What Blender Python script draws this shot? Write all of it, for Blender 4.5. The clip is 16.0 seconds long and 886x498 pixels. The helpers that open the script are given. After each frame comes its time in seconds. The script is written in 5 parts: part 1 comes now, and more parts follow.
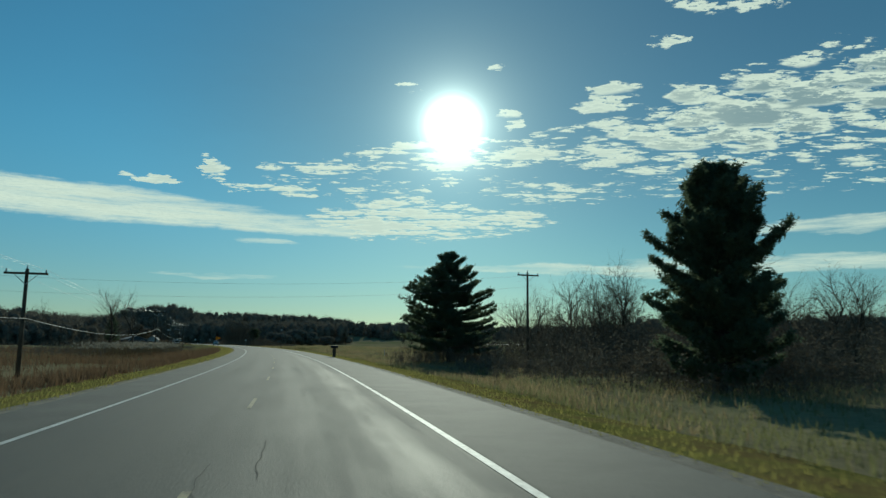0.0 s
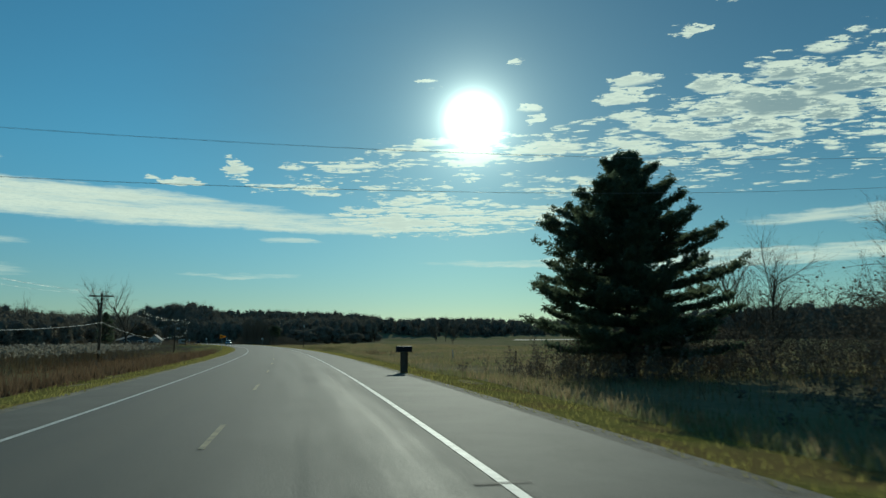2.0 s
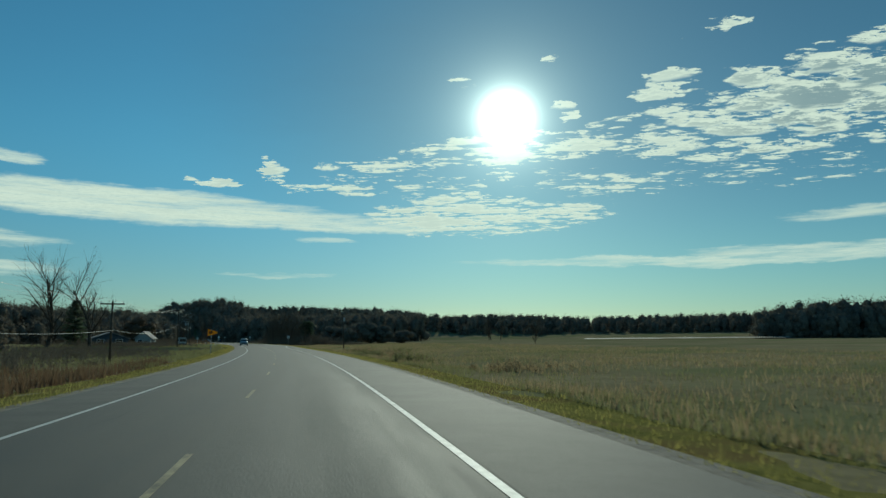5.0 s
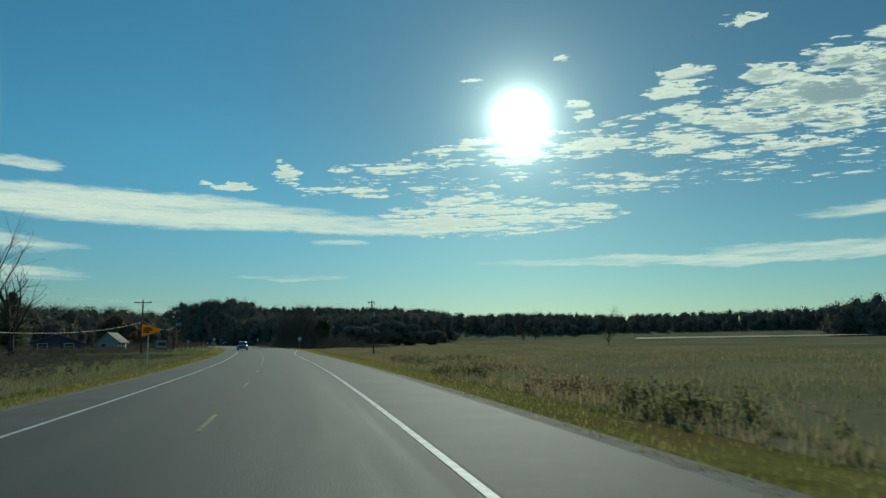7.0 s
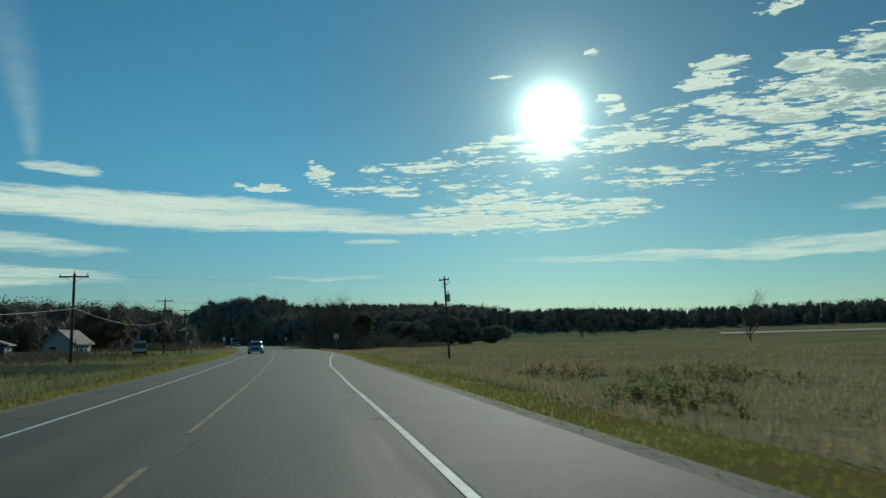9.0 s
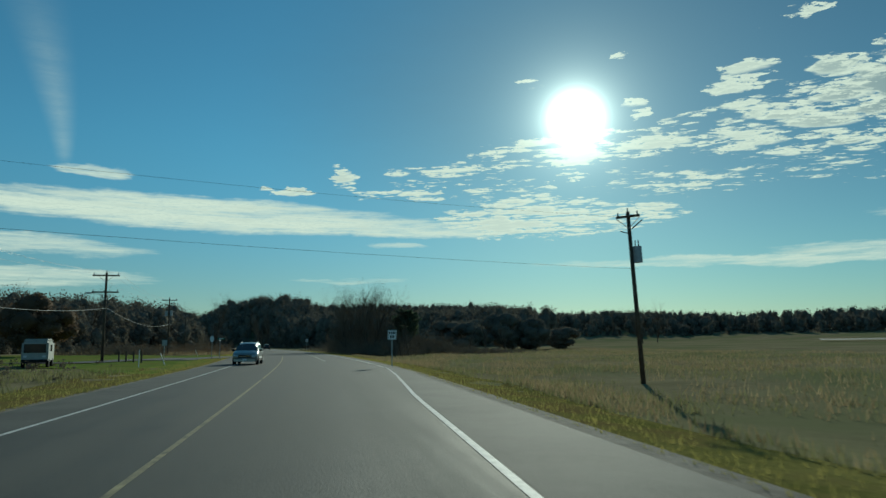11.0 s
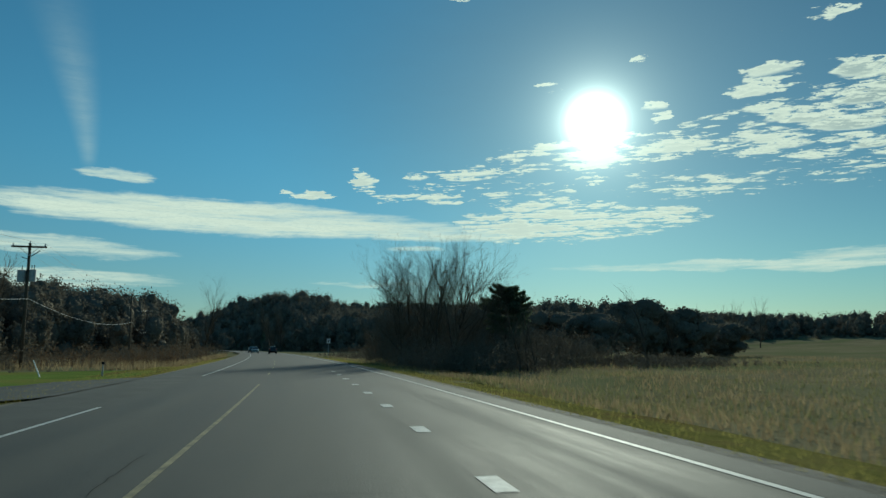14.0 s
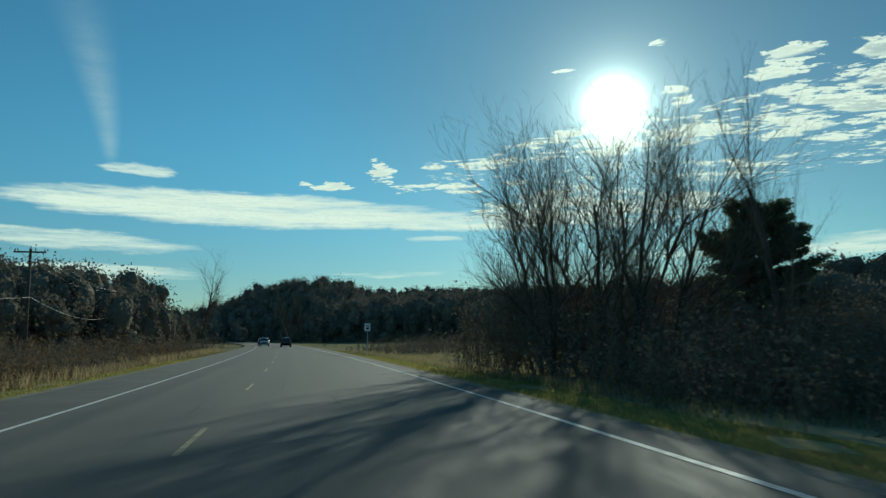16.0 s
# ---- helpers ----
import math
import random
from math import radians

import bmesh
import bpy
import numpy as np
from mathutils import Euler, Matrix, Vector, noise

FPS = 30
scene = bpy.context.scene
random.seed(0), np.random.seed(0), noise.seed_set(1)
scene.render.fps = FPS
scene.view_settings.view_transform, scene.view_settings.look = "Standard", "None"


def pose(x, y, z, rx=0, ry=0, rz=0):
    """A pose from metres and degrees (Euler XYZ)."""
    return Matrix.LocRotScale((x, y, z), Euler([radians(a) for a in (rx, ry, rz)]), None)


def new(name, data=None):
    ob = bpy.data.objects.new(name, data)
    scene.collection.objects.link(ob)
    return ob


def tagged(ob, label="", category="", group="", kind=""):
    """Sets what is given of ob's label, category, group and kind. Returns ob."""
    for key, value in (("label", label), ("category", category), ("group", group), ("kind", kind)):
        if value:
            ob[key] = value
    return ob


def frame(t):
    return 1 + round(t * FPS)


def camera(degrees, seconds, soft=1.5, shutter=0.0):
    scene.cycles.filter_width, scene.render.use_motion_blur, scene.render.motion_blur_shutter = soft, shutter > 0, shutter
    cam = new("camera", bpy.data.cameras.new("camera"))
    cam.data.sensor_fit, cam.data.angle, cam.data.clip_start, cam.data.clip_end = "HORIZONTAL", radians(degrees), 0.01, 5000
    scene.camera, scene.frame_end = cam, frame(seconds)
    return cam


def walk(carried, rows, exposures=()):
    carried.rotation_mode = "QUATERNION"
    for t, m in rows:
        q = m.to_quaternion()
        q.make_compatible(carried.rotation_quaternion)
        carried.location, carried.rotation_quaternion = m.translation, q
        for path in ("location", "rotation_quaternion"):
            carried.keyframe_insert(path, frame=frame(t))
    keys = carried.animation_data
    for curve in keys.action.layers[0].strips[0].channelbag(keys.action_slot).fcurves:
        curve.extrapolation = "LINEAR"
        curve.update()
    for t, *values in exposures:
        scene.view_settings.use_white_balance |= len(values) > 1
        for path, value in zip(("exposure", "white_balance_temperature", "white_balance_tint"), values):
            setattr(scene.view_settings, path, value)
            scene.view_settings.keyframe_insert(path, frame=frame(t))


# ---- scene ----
# ---------------------------------------------------------------- camera
cam = camera(65.0, 16.0, soft=1.4, shutter=0.15)
EYE_Z = 1.57
PATH = [
    (0.0, 0.00, 0.00, 97.80, -0.70, 0.01), (0.5, -2.13, 10.89, 97.65, -0.50, 0.35),
    (1.0, -4.32, 21.78, 97.46, -0.10, 0.81), (1.5, -6.59, 32.64, 97.47, 0.20, 1.31),
    (2.0, -8.97, 43.48, 97.48, 0.15, 2.02), (2.5, -11.46, 54.30, 97.51, -0.27, 2.40),
    (3.0, -14.04, 65.10, 97.18, 0.20, 2.94), (3.5, -16.72, 75.87, 97.28, 0.09, 3.50),
    (4.0, -19.49, 86.62, 97.38, -0.05, 4.00), (6.5, -34.44, 140.06, 97.40, 0.54, 5.82),
    (7.0, -37.62, 150.70, 97.49, 0.60, 6.11), (7.5, -40.88, 161.31, 97.53, 0.93, 6.64),
    (8.0, -44.26, 171.88, 97.62, 0.93, 7.48), (8.5, -47.77, 182.41, 97.63, 1.11, 8.15),
    (9.0, -51.39, 192.90, 97.36, 1.15, 8.83), (11.5, -70.87, 244.87, 97.97, 0.33, 10.97),
    (12.0, -74.98, 255.18, 98.28, 0.18, 11.13), (12.5, -79.14, 265.47, 98.43, 0.17, 11.46),
    (13.0, -83.35, 275.74, 98.30, 0.08, 11.68), (13.5, -87.61, 285.99, 98.23, -0.06, 11.95),
    (14.0, -91.92, 296.22, 98.02, 0.13, 12.24), (14.5, -96.29, 306.42, 97.89, 0.32, 12.65),
    (15.0, -100.73, 316.60, 98.05, 0.02, 13.03), (15.5, -105.23, 326.74, 97.82, 0.48, 13.43),
    (16.0, -109.81, 336.86, 97.16, 0.76, 13.94),
]
EXPOSURE, KELVIN, TINT = -0.36, 6090, -10
walk(cam, [(t, pose(x, y, EYE_Z, a, b, c)) for t, x, y, a, b, c in PATH],
     exposures=[(0.0, EXPOSURE, KELVIN, TINT), (12.0, EXPOSURE, KELVIN, TINT), (14.5, EXPOSURE + 0.06, KELVIN, TINT), (16.0, EXPOSURE + 0.24, KELVIN, TINT)])

# ---------------------------------------------------------------- sky and sun
SUN_AZ, SUN_EL = 0.6, 17.9          # degrees to the right of +y, above the horizon
SUN_DIR = Vector((math.sin(radians(SUN_AZ)) * math.cos(radians(SUN_EL)),
                  math.cos(radians(SUN_AZ)) * math.cos(radians(SUN_EL)), math.sin(radians(SUN_EL))))

world = bpy.data.worlds.new("world")
scene.world = world
world.use_nodes = True
wt = world.node_tree
wt.nodes.clear()


class N:
    """A value in a node tree, so that sums can be written plainly."""
    def __init__(self, tree, socket):
        self.tree, self.socket = tree, socket

    def op(self, kind, other=None, third=None):
        n = self.tree.nodes.new("ShaderNodeMath")
        n.operation = kind
        for i, v in enumerate((self, other, third)):
            if v is None:
                continue
            if isinstance(v, N):
                self.tree.links.new(v.socket, n.inputs[i])
            else:
                n.inputs[i].default_value = v
        return N(self.tree, n.outputs[0])

    def __add__(self, o): return self.op("ADD", o)
    def __sub__(self, o): return self.op("SUBTRACT", o)
    def __mul__(self, o): return self.op("MULTIPLY", o)
    def __truediv__(self, o): return self.op("DIVIDE", o)
    def __pow__(self, o): return self.op("POWER", o)

    def step(self, low, high):
        n = self.tree.nodes.new("ShaderNodeMapRange")
        n.interpolation_type = "SMOOTHSTEP"
        n.inputs["From Min"].default_value, n.inputs["From Max"].default_value = low, high
        self.tree.links.new(self.socket, n.inputs["Value"])
        return N(self.tree, n.outputs["Result"])


def vec(tree, x, y, z):
    n = tree.nodes.new("ShaderNodeCombineXYZ")
    for i, v in enumerate((x, y, z)):
        if isinstance(v, N):
            tree.links.new(v.socket, n.inputs[i])
        else:
            n.inputs[i].default_value = v
    return n.outputs[0]


def noise_of(tree, vector, scale, detail=4.0, rough=0.55, warp=0.0):
    n = tree.nodes.new("ShaderNodeTexNoise")
    n.inputs["Scale"].default_value, n.inputs["Detail"].default_value = scale, detail
    n.inputs["Roughness"].default_value, n.inputs["Distortion"].default_value = rough, warp
    if vector is not None:
        tree.links.new(vector, n.inputs["Vector"])
    return N(tree, n.outputs["Fac"])


def mixed(tree, fac, a, b):
    n = tree.nodes.new("ShaderNodeMix")
    n.data_type = "RGBA"
    ins = [n.inputs[0], n.inputs[6], n.inputs[7]]
    for sock, v in zip(ins, (fac, a, b)):
        if isinstance(v, N):
            tree.links.new(v.socket, sock)
        elif hasattr(v, "is_output"):
            tree.links.new(v, sock)
        elif isinstance(v, (int, float)):
            sock.default_value = v
        else:
            sock.default_value = (*v[:3], 1.0)
    return n.outputs[2]


def cellular(tree, vector, scale):
    """Distance to the nearest of scattered points on a flat sheet, in cells."""
    n = tree.nodes.new("ShaderNodeTexVoronoi")
    n.voronoi_dimensions, n.feature = "2D", "F1"
    n.inputs["Scale"].default_value = scale
    tree.links.new(vector, n.inputs["Vector"])
    return N(tree, n.outputs["Distance"])


def build_sky():
    t = wt
    coord = t.nodes.new("ShaderNodeTexCoord")
    sep = t.nodes.new("ShaderNodeSeparateXYZ")
    t.links.new(coord.outputs["Generated"], sep.inputs[0])
    x, y, z = (N(t, sep.outputs[i]) for i in range(3))
    deg = 180 / math.pi
    az = x.op("ARCTAN2", y) * deg                     # degrees to the right of +y
    el = z.op("ARCSINE") * deg
    sky = t.nodes.new("ShaderNodeTexSky")
    sky.sky_type, sky.sun_disc = "NISHITA", False
    sky.sun_elevation, sky.sun_rotation = radians(SUN_EL), radians(SUN_AZ)
    sky.air_density, sky.dust_density, sky.ozone_density = 1.0, 0.1, 3.0
    # cloud sheet: the direction carried up to a flat layer
    up = z.op("MAXIMUM", 0.02) + 0.02
    u, w = x / up, y / up
    fine = noise_of(t, vec(t, u * 0.8, w * 1.15, 3.0), 27.0, 4.0, 0.68, 0.1)
    broad = noise_of(t, vec(t, u * 0.7, w, 7.0), 2.2, 3.0, 0.5)
    streak = noise_of(t, vec(t, az * 0.035, el * 0.6, 1.0), 2.2, 6.0, 0.6, 0.3)
    ripple = noise_of(t, vec(t, az * 0.16, el * 1.5, 5.0), 2.0, 4.0, 0.6, 0.2)

    ragged = noise_of(t, vec(t, az * 0.10, el * 0.34, 11.0), 2.4, 5.0, 0.62)
    ragged2 = noise_of(t, vec(t, az * 0.10, el * 0.34, 23.0), 2.4, 5.0, 0.62)
    waz, wel = az + (ragged - 0.5) * 7.0, el + (ragged2 - 0.5) * 2.2

    baz, bel = az + (ragged - 0.5) * 4.0, el + (ragged2 - 0.5) * 1.0

    def patch(az0, el0, ra, re, lean=0.0, soft=0.6, smooth=False):
        """A soft oval in the sky, in degrees; lean: how far it rises per degree to the right."""
        qa, qe = (baz, bel) if smooth else (waz, wel)
        a = (qa - az0) * (1 / ra)
        b = (qe - el0 - (qa - az0) * lean) * (1 / re)
        r = (a * a + b * b)
        return N(t, r.socket).step(1.0 + soft, 1.0 - soft)

    # broken altocumulus field, thin towards its edge
    field = None
    for az0, el0, ra, re, lean, full in (
            (27, 17.6, 19, 4.4, 0.13, 1.0), (32, 18.2, 13, 2.6, 0.06, 1.16), (21, 15.4, 23, 4.6, 0.10, 0.84), (29, 26.6, 13, 2.2, 0.03, 0.95), (3.0, 15.7, 13, 1.7, 0.06, 1.06), (-10.5, 13.7, 5.5, 1.3, 0.02, 1.04),
            (-5.0, 12.0, 5.0, 1.4, 0.0, 1.02), (-1.5, 10.0, 11.5, 1.7, 0.0, 1.09), (0.0, 13.3, 2.2, 0.5, 0.0, 1.1), (11, 12.9, 6, 1.8, 0.0, 0.88),
            (25, 13.0, 17, 2.4, 0.0, 0.86), (-3.0, 20.9, 1.7, 0.5, 0.05, 1.08), (4.4, 22.4, 1.2, 0.45, 0.0, 1.08), (5.0, 18.4, 1.6, 1.0, 0.0, 1.06),
            (-18.6, 13.5, 1.4, 1.0, -0.4, 1.08), (-23.5, 12.3, 3.2, 0.5, 0.0, 1.12), (-14, 12.2, 4.5, 0.5, 0.0, 1.05), (-10, 28.2, 2.6, 0.5, 0.1, 1.08),
            (17.5, 23.4, 2.6, 0.6, 0.0, 1.1), (13.5, 19.6, 4.0, 1.0, 0.2, 1.02), (9.5, 16.9, 5.0, 0.8, 0.05, 1.06)):
        q = patch(az0, el0, ra, re, lean, 0.55) * full
        field = q if field is None else field.op("MAXIMUM", q)
    # single puffs: cells of the sheet, their outlines frayed, larger where the field is dense
    def sheet_body(w):
        cells = noise_of(t, vec(t, u * 0.62, w * 1.25, 0.0), 5.4, 7.0, 0.60, 0.2)
        fine = noise_of(t, vec(t, u * 0.8, w * 1.15, 3.0), 27.0, 4.0, 0.68, 0.1)
        lump = cellular(t, vec(t, u * 0.80 + (cells - 0.5) * 0.35, w * 1.05 + (fine - 0.5) * 0.22, 0.0), 4.6)
        small = cellular(t, vec(t, u * 0.75 + (fine - 0.5) * 0.2, w * 1.1 + 4.0 + (cells - 0.5) * 0.2, 0.0), 10.5)
        reach = (field - 1.0) * 1.25 + (broad - 0.5) * 0.9 + (cells - 0.5) * 0.75 + (fine - 0.5) * 0.85
        return (reach + 0.36 - lump).op("MAXIMUM", reach + 0.27 - small)

    body, above = sheet_body(w), sheet_body(w - 0.055)
    puffs = body.step(-0.06, 0.13)
    # long smooth bands
    band = None
    for az0, el0, ra, re, lean, full in (
            (-30, 10.2, 19, 1.5, -0.02, 1.14), (-13, 9.4, 9, 1.0, -0.02, 1.0), (-14.3, 8.0, 3.2, 0.32, 0.0, 0.95), (13, 6.0, 19, 0.50, -0.022, 1.0),
            (27, 6.3, 15, 0.75, -0.02, 0.95), (31, 8.9, 11, 0.7, 0.01, 0.95), (-43, 5.0, 11, 0.9, 0.0, 0.95), (-42, 7.3, 10, 0.9, -0.03, 0.95),
            (-18, 5.1, 6, 0.28, 0.0, 0.9), (-38.0, 12.9, 3.4, 0.5, -0.03, 1.0), (-60, 10, 14, 2.0, 0.0, 0.9)):
        q = patch(az0, el0, ra, re, lean, 0.75, True) * full
        band = q if band is None else band.op("MAXIMUM", q)
    bands = (streak * 0.5 + ripple * 0.35 + (band - 1.0) * 0.55).step(0.22, 0.56)
    # one faint high wisp, drawn out like a feather
    rise = (el - 13.3).op("MAXIMUM", 0.0)
    curve = (az + 39.9 + rise ** 1.4 * 0.10) / (rise * 0.13 + 0.45)
    wisp = curve.step(1.6, 0.0) * curve.step(-1.5, 0.2) * el.step(13.0, 14.0) * el.step(28.0, 17.0) * (streak * 0.22 + 0.08)
    cover = puffs.op("MAXIMUM", bands).op("MAXIMUM", wisp) * el.step(1.5, 3.5)
    # light and dark sides of the clouds: thick parts are greyer
    thick = above.step(0.06, 0.34) * body.step(0.0, 0.2) * (patch(34, 18.5, 16, 6, 0.1, 0.9) * 0.75 + 0.28)
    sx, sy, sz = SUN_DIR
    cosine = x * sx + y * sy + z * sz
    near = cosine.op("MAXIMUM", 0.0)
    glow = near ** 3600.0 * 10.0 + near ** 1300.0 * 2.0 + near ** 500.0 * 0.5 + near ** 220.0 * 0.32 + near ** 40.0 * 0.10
    thick = thick.op("MAXIMUM", fine.step(0.42, 0.66) * 0.20).op("MAXIMUM", ripple.step(0.46, 0.70) * 0.22).op("MINIMUM", 1.0)
    white = mixed(t, thick, (10.0, 10.4, 9.0), (3.6, 4.6, 4.9))
    blue = t.nodes.new("ShaderNodeMix")
    blue.data_type, blue.blend_type = "RGBA", "MULTIPLY"
    blue.inputs[0].default_value = 1.0
    t.links.new(sky.outputs[0], blue.inputs[6])
    tint = mixed(t, el.step(0.0, 17.0), HAZE_TINT, SKY_TINT)
    veil = patch(17, 19, 34, 15, 0.0, 0.95, True)      # a thin grey veil round the sun
    t.links.new(mixed(t, veil, tint, VEIL_TINT), blue.inputs[7])
    mixture = mixed(t, cover * 0.95, blue.outputs[2], white)
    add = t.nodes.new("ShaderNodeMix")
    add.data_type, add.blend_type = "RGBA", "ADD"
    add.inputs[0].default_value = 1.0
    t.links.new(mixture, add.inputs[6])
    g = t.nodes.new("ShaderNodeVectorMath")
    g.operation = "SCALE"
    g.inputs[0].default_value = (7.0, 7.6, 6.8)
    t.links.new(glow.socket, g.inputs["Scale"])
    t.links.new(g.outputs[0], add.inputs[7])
    bg = t.nodes.new("ShaderNodeBackground")
    bg.inputs["Strength"].default_value = 0.095
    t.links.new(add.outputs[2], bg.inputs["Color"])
    out = t.nodes.new("ShaderNodeOutputWorld")
    t.links.new(bg.outputs[0], out.inputs[0])


VEIL_TINT = (0.52, 0.70, 0.68, 1.0)
HAZE_TINT = (0.54, 0.66, 0.70, 1.0)
SKY_TINT = (0.58, 0.98, 1.0, 1.0)
build_sky()

sun_data = bpy.data.lights.new("sun", "SUN")
sun_data.energy, sun_data.angle, sun_data.color = 4.2, radians(0.6), (1.0, 0.93, 0.8)
sun = new("sun", sun_data)
sun.rotation_euler = (-SUN_DIR).to_track_quat("-Z", "Y").to_euler()

# ---------------------------------------------------------------- materials
def material(name, low, high, scale=3.0, rough=0.85, metal=0.0, bump=0.0, fine=40.0, relief=0.02, object_random=0.0, island=0.0,
             through_light=0.0, spec=0.12, dark=None, dark_scale=0.3):
    """Two colours mixed by noise at two scales, with a fine relief; dark: a third colour in large patches."""
    m = bpy.data.materials.new(name)
    m.use_nodes = True
    t = m.node_tree
    b = t.nodes["Principled BSDF"]
    co = t.nodes.new("ShaderNodeTexCoord")
    geo = t.nodes.new("ShaderNodeNewGeometry")
    at = geo.outputs["Position"] if scale < 2.0 else co.outputs["Object"]
    n1 = noise_of(t, at, scale, 5.0, 0.6)
    n2 = noise_of(t, at, fine, 3.0, 0.6)
    fac = (n1 * 0.65 + n2 * 0.35).step(0.3, 0.7)
    if object_random:
        info = t.nodes.new("ShaderNodeObjectInfo")
        fac = fac * (1 - object_random) + N(t, info.outputs["Random"]) * object_random
    if island:
        fac = fac * (1 - island) + N(t, geo.outputs["Random Per Island"]) * island
    col = mixed(t, fac, low, high)
    if dark is not None:
        big = noise_of(t, geo.outputs["Position"], dark_scale, 4.0, 0.6).step(0.45, 0.62)
        col = mixed(t, big, col, dark)
    t.links.new(col, b.inputs["Base Color"])
    b.inputs["Roughness"].default_value, b.inputs["Metallic"].default_value = rough, metal
    b.inputs["Specular IOR Level"].default_value = spec
    if bump:
        bp = t.nodes.new("ShaderNodeBump")
        bp.inputs["Strength"].default_value, bp.inputs["Distance"].default_value = bump, relief
        t.links.new(n2.socket, bp.inputs["Height"])
        t.links.new(bp.outputs[0], b.inputs["Normal"])
    if through_light:
        tr = t.nodes.new("ShaderNodeBsdfTranslucent")
        t.links.new(col, tr.inputs["Color"])
        mix = t.nodes.new("ShaderNodeMixShader")
        mix.inputs[0].default_value = through_light
        t.links.new(b.outputs[0], mix.inputs[1])
        t.links.new(tr.outputs[0], mix.inputs[2])
        t.links.new(mix.outputs[0], t.nodes["Material Output"].inputs[0])
    return m


M_ASPHALT = material("asphalt", (0.060, 0.062, 0.057), (0.11, 0.109, 0.098), 0.35, 0.80, bump=0.5, fine=30.0, spec=0.30, dark=(0.066, 0.068, 0.064), dark_scale=0.12)
def streaked(m, low, high):
    """Wear along the lanes: long streaks, wheel tracks, blotches and aggregate, laid along the road."""
    t = m.node_tree
    b = t.nodes["Principled BSDF"]
    uv = t.nodes.new("ShaderNodeUVMap")
    uv.uv_map = "along"
    sep = t.nodes.new("ShaderNodeSeparateXYZ")
    t.links.new(uv.outputs[0], sep.inputs[0])
    d, s = N(t, sep.outputs[0]), N(t, sep.outputs[1])
    long = noise_of(t, vec(t, d * 1.6, s * 0.035, 0.0), 1.0, 5.0, 0.6)
    blot = noise_of(t, vec(t, d * 0.7, s * 0.16, 4.0), 1.0, 5.0, 0.65)
    grit = noise_of(t, vec(t, d, s, 9.0), 28.0, 3.0, 0.7)
    lane = ((d + (long - 0.5) * 0.5) * (2 * math.pi / 1.82)).op("COSINE")
    fac = (long * 0.55 + blot * 0.4 + grit * 0.35 + lane * 0.05 - 0.15).step(0.25, 0.75)
    t.links.new(mixed(t, fac, low, high), b.inputs["Base Color"])
    rough = t.nodes.new("ShaderNodeMapRange")
    rough.inputs["To Min"].default_value, rough.inputs["To Max"].default_value = 0.70, 0.90
    t.links.new(fac.socket, rough.inputs["Value"])
    t.links.new(rough.outputs[0], b.inputs["Roughness"])


streaked(M_ASPHALT, (0.036, 0.038, 0.034), (0.080, 0.080, 0.071))
M_SHOULDER = material("shoulder_asphalt", (0.055, 0.056, 0.050), (0.095, 0.094, 0.083), 0.5, 0.85, bump=0.6, fine=25.0, spec=0.25)
M_CRACK = material("asphalt_crack", (0.028, 0.029, 0.028), (0.04, 0.041, 0.04), 3.0, 0.9, fine=30.0)
M_PATCH = material("asphalt_patch", (0.022, 0.023, 0.023), (0.035, 0.036, 0.036), 3.0, 0.8, fine=30.0)
M_WHITE_LINE = material("white_road_paint", (0.34, 0.34, 0.32), (0.66, 0.66, 0.62), 4.0, 0.7, fine=30.0, spec=0.3)
M_YELLOW_LINE = material("yellow_road_paint", (0.085, 0.08, 0.06), (0.40, 0.34, 0.19), 2.5, 0.75, fine=22.0, spec=0.2)
M_GRAVEL = material("gravel", (0.10, 0.09, 0.07), (0.24, 0.21, 0.17), 1.2, 0.95, bump=1.0, fine=18.0)
M_GROUND = material("dry_marsh_ground", (0.18, 0.155, 0.09), (0.31, 0.26, 0.155), 0.12, 1.0, bump=0.8, fine=1.4, spec=0.0, dark=(0.18, 0.18, 0.09), dark_scale=0.03)
M_VERGE = material("verge_grass", (0.20, 0.19, 0.05), (0.40, 0.34, 0.11), 0.5, 0.9, island=0.5, through_light=0.5)
M_VERGE_SOIL = material("verge_turf", (0.12, 0.115, 0.035), (0.24, 0.21, 0.07), 0.5, 1.0, fine=6.0, bump=0.6, spec=0.0, dark=(0.16, 0.12, 0.05), dark_scale=0.25)
M_LAWN = material("mown_lawn", (0.12, 0.165, 0.04), (0.20, 0.25, 0.065), 0.4, 1.0, fine=8.0, bump=0.4, spec=0.0, dark=(0.2, 0.2, 0.06), dark_scale=0.2)
M_LAWN_BLADE = material("lawn_blades", (0.14, 0.22, 0.04), (0.30, 0.38, 0.08), 0.6, 0.85, island=0.5, through_light=0.5)
M_DRY = material("dry_grass", (0.17, 0.125, 0.07), (0.38, 0.30, 0.17), 0.4, 0.9, island=0.5, through_light=0.5)
M_OLIVE = material("olive_grass", (0.12, 0.125, 0.055), (0.25, 0.235, 0.11), 0.3, 0.9, island=0.5, through_light=0.5)
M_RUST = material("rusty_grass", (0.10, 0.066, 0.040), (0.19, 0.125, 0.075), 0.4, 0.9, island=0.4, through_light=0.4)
M_FLUFF = material("reed_plumes", (0.22, 0.19, 0.15), (0.42, 0.38, 0.31), 1.0, 0.9, island=0.6, through_light=0.35)
M_PINE = material("pine_needles", (0.07, 0.10, 0.065), (0.15, 0.18, 0.105), 1.0, 0.7, island=0.4, through_light=0.55, spec=0.3)
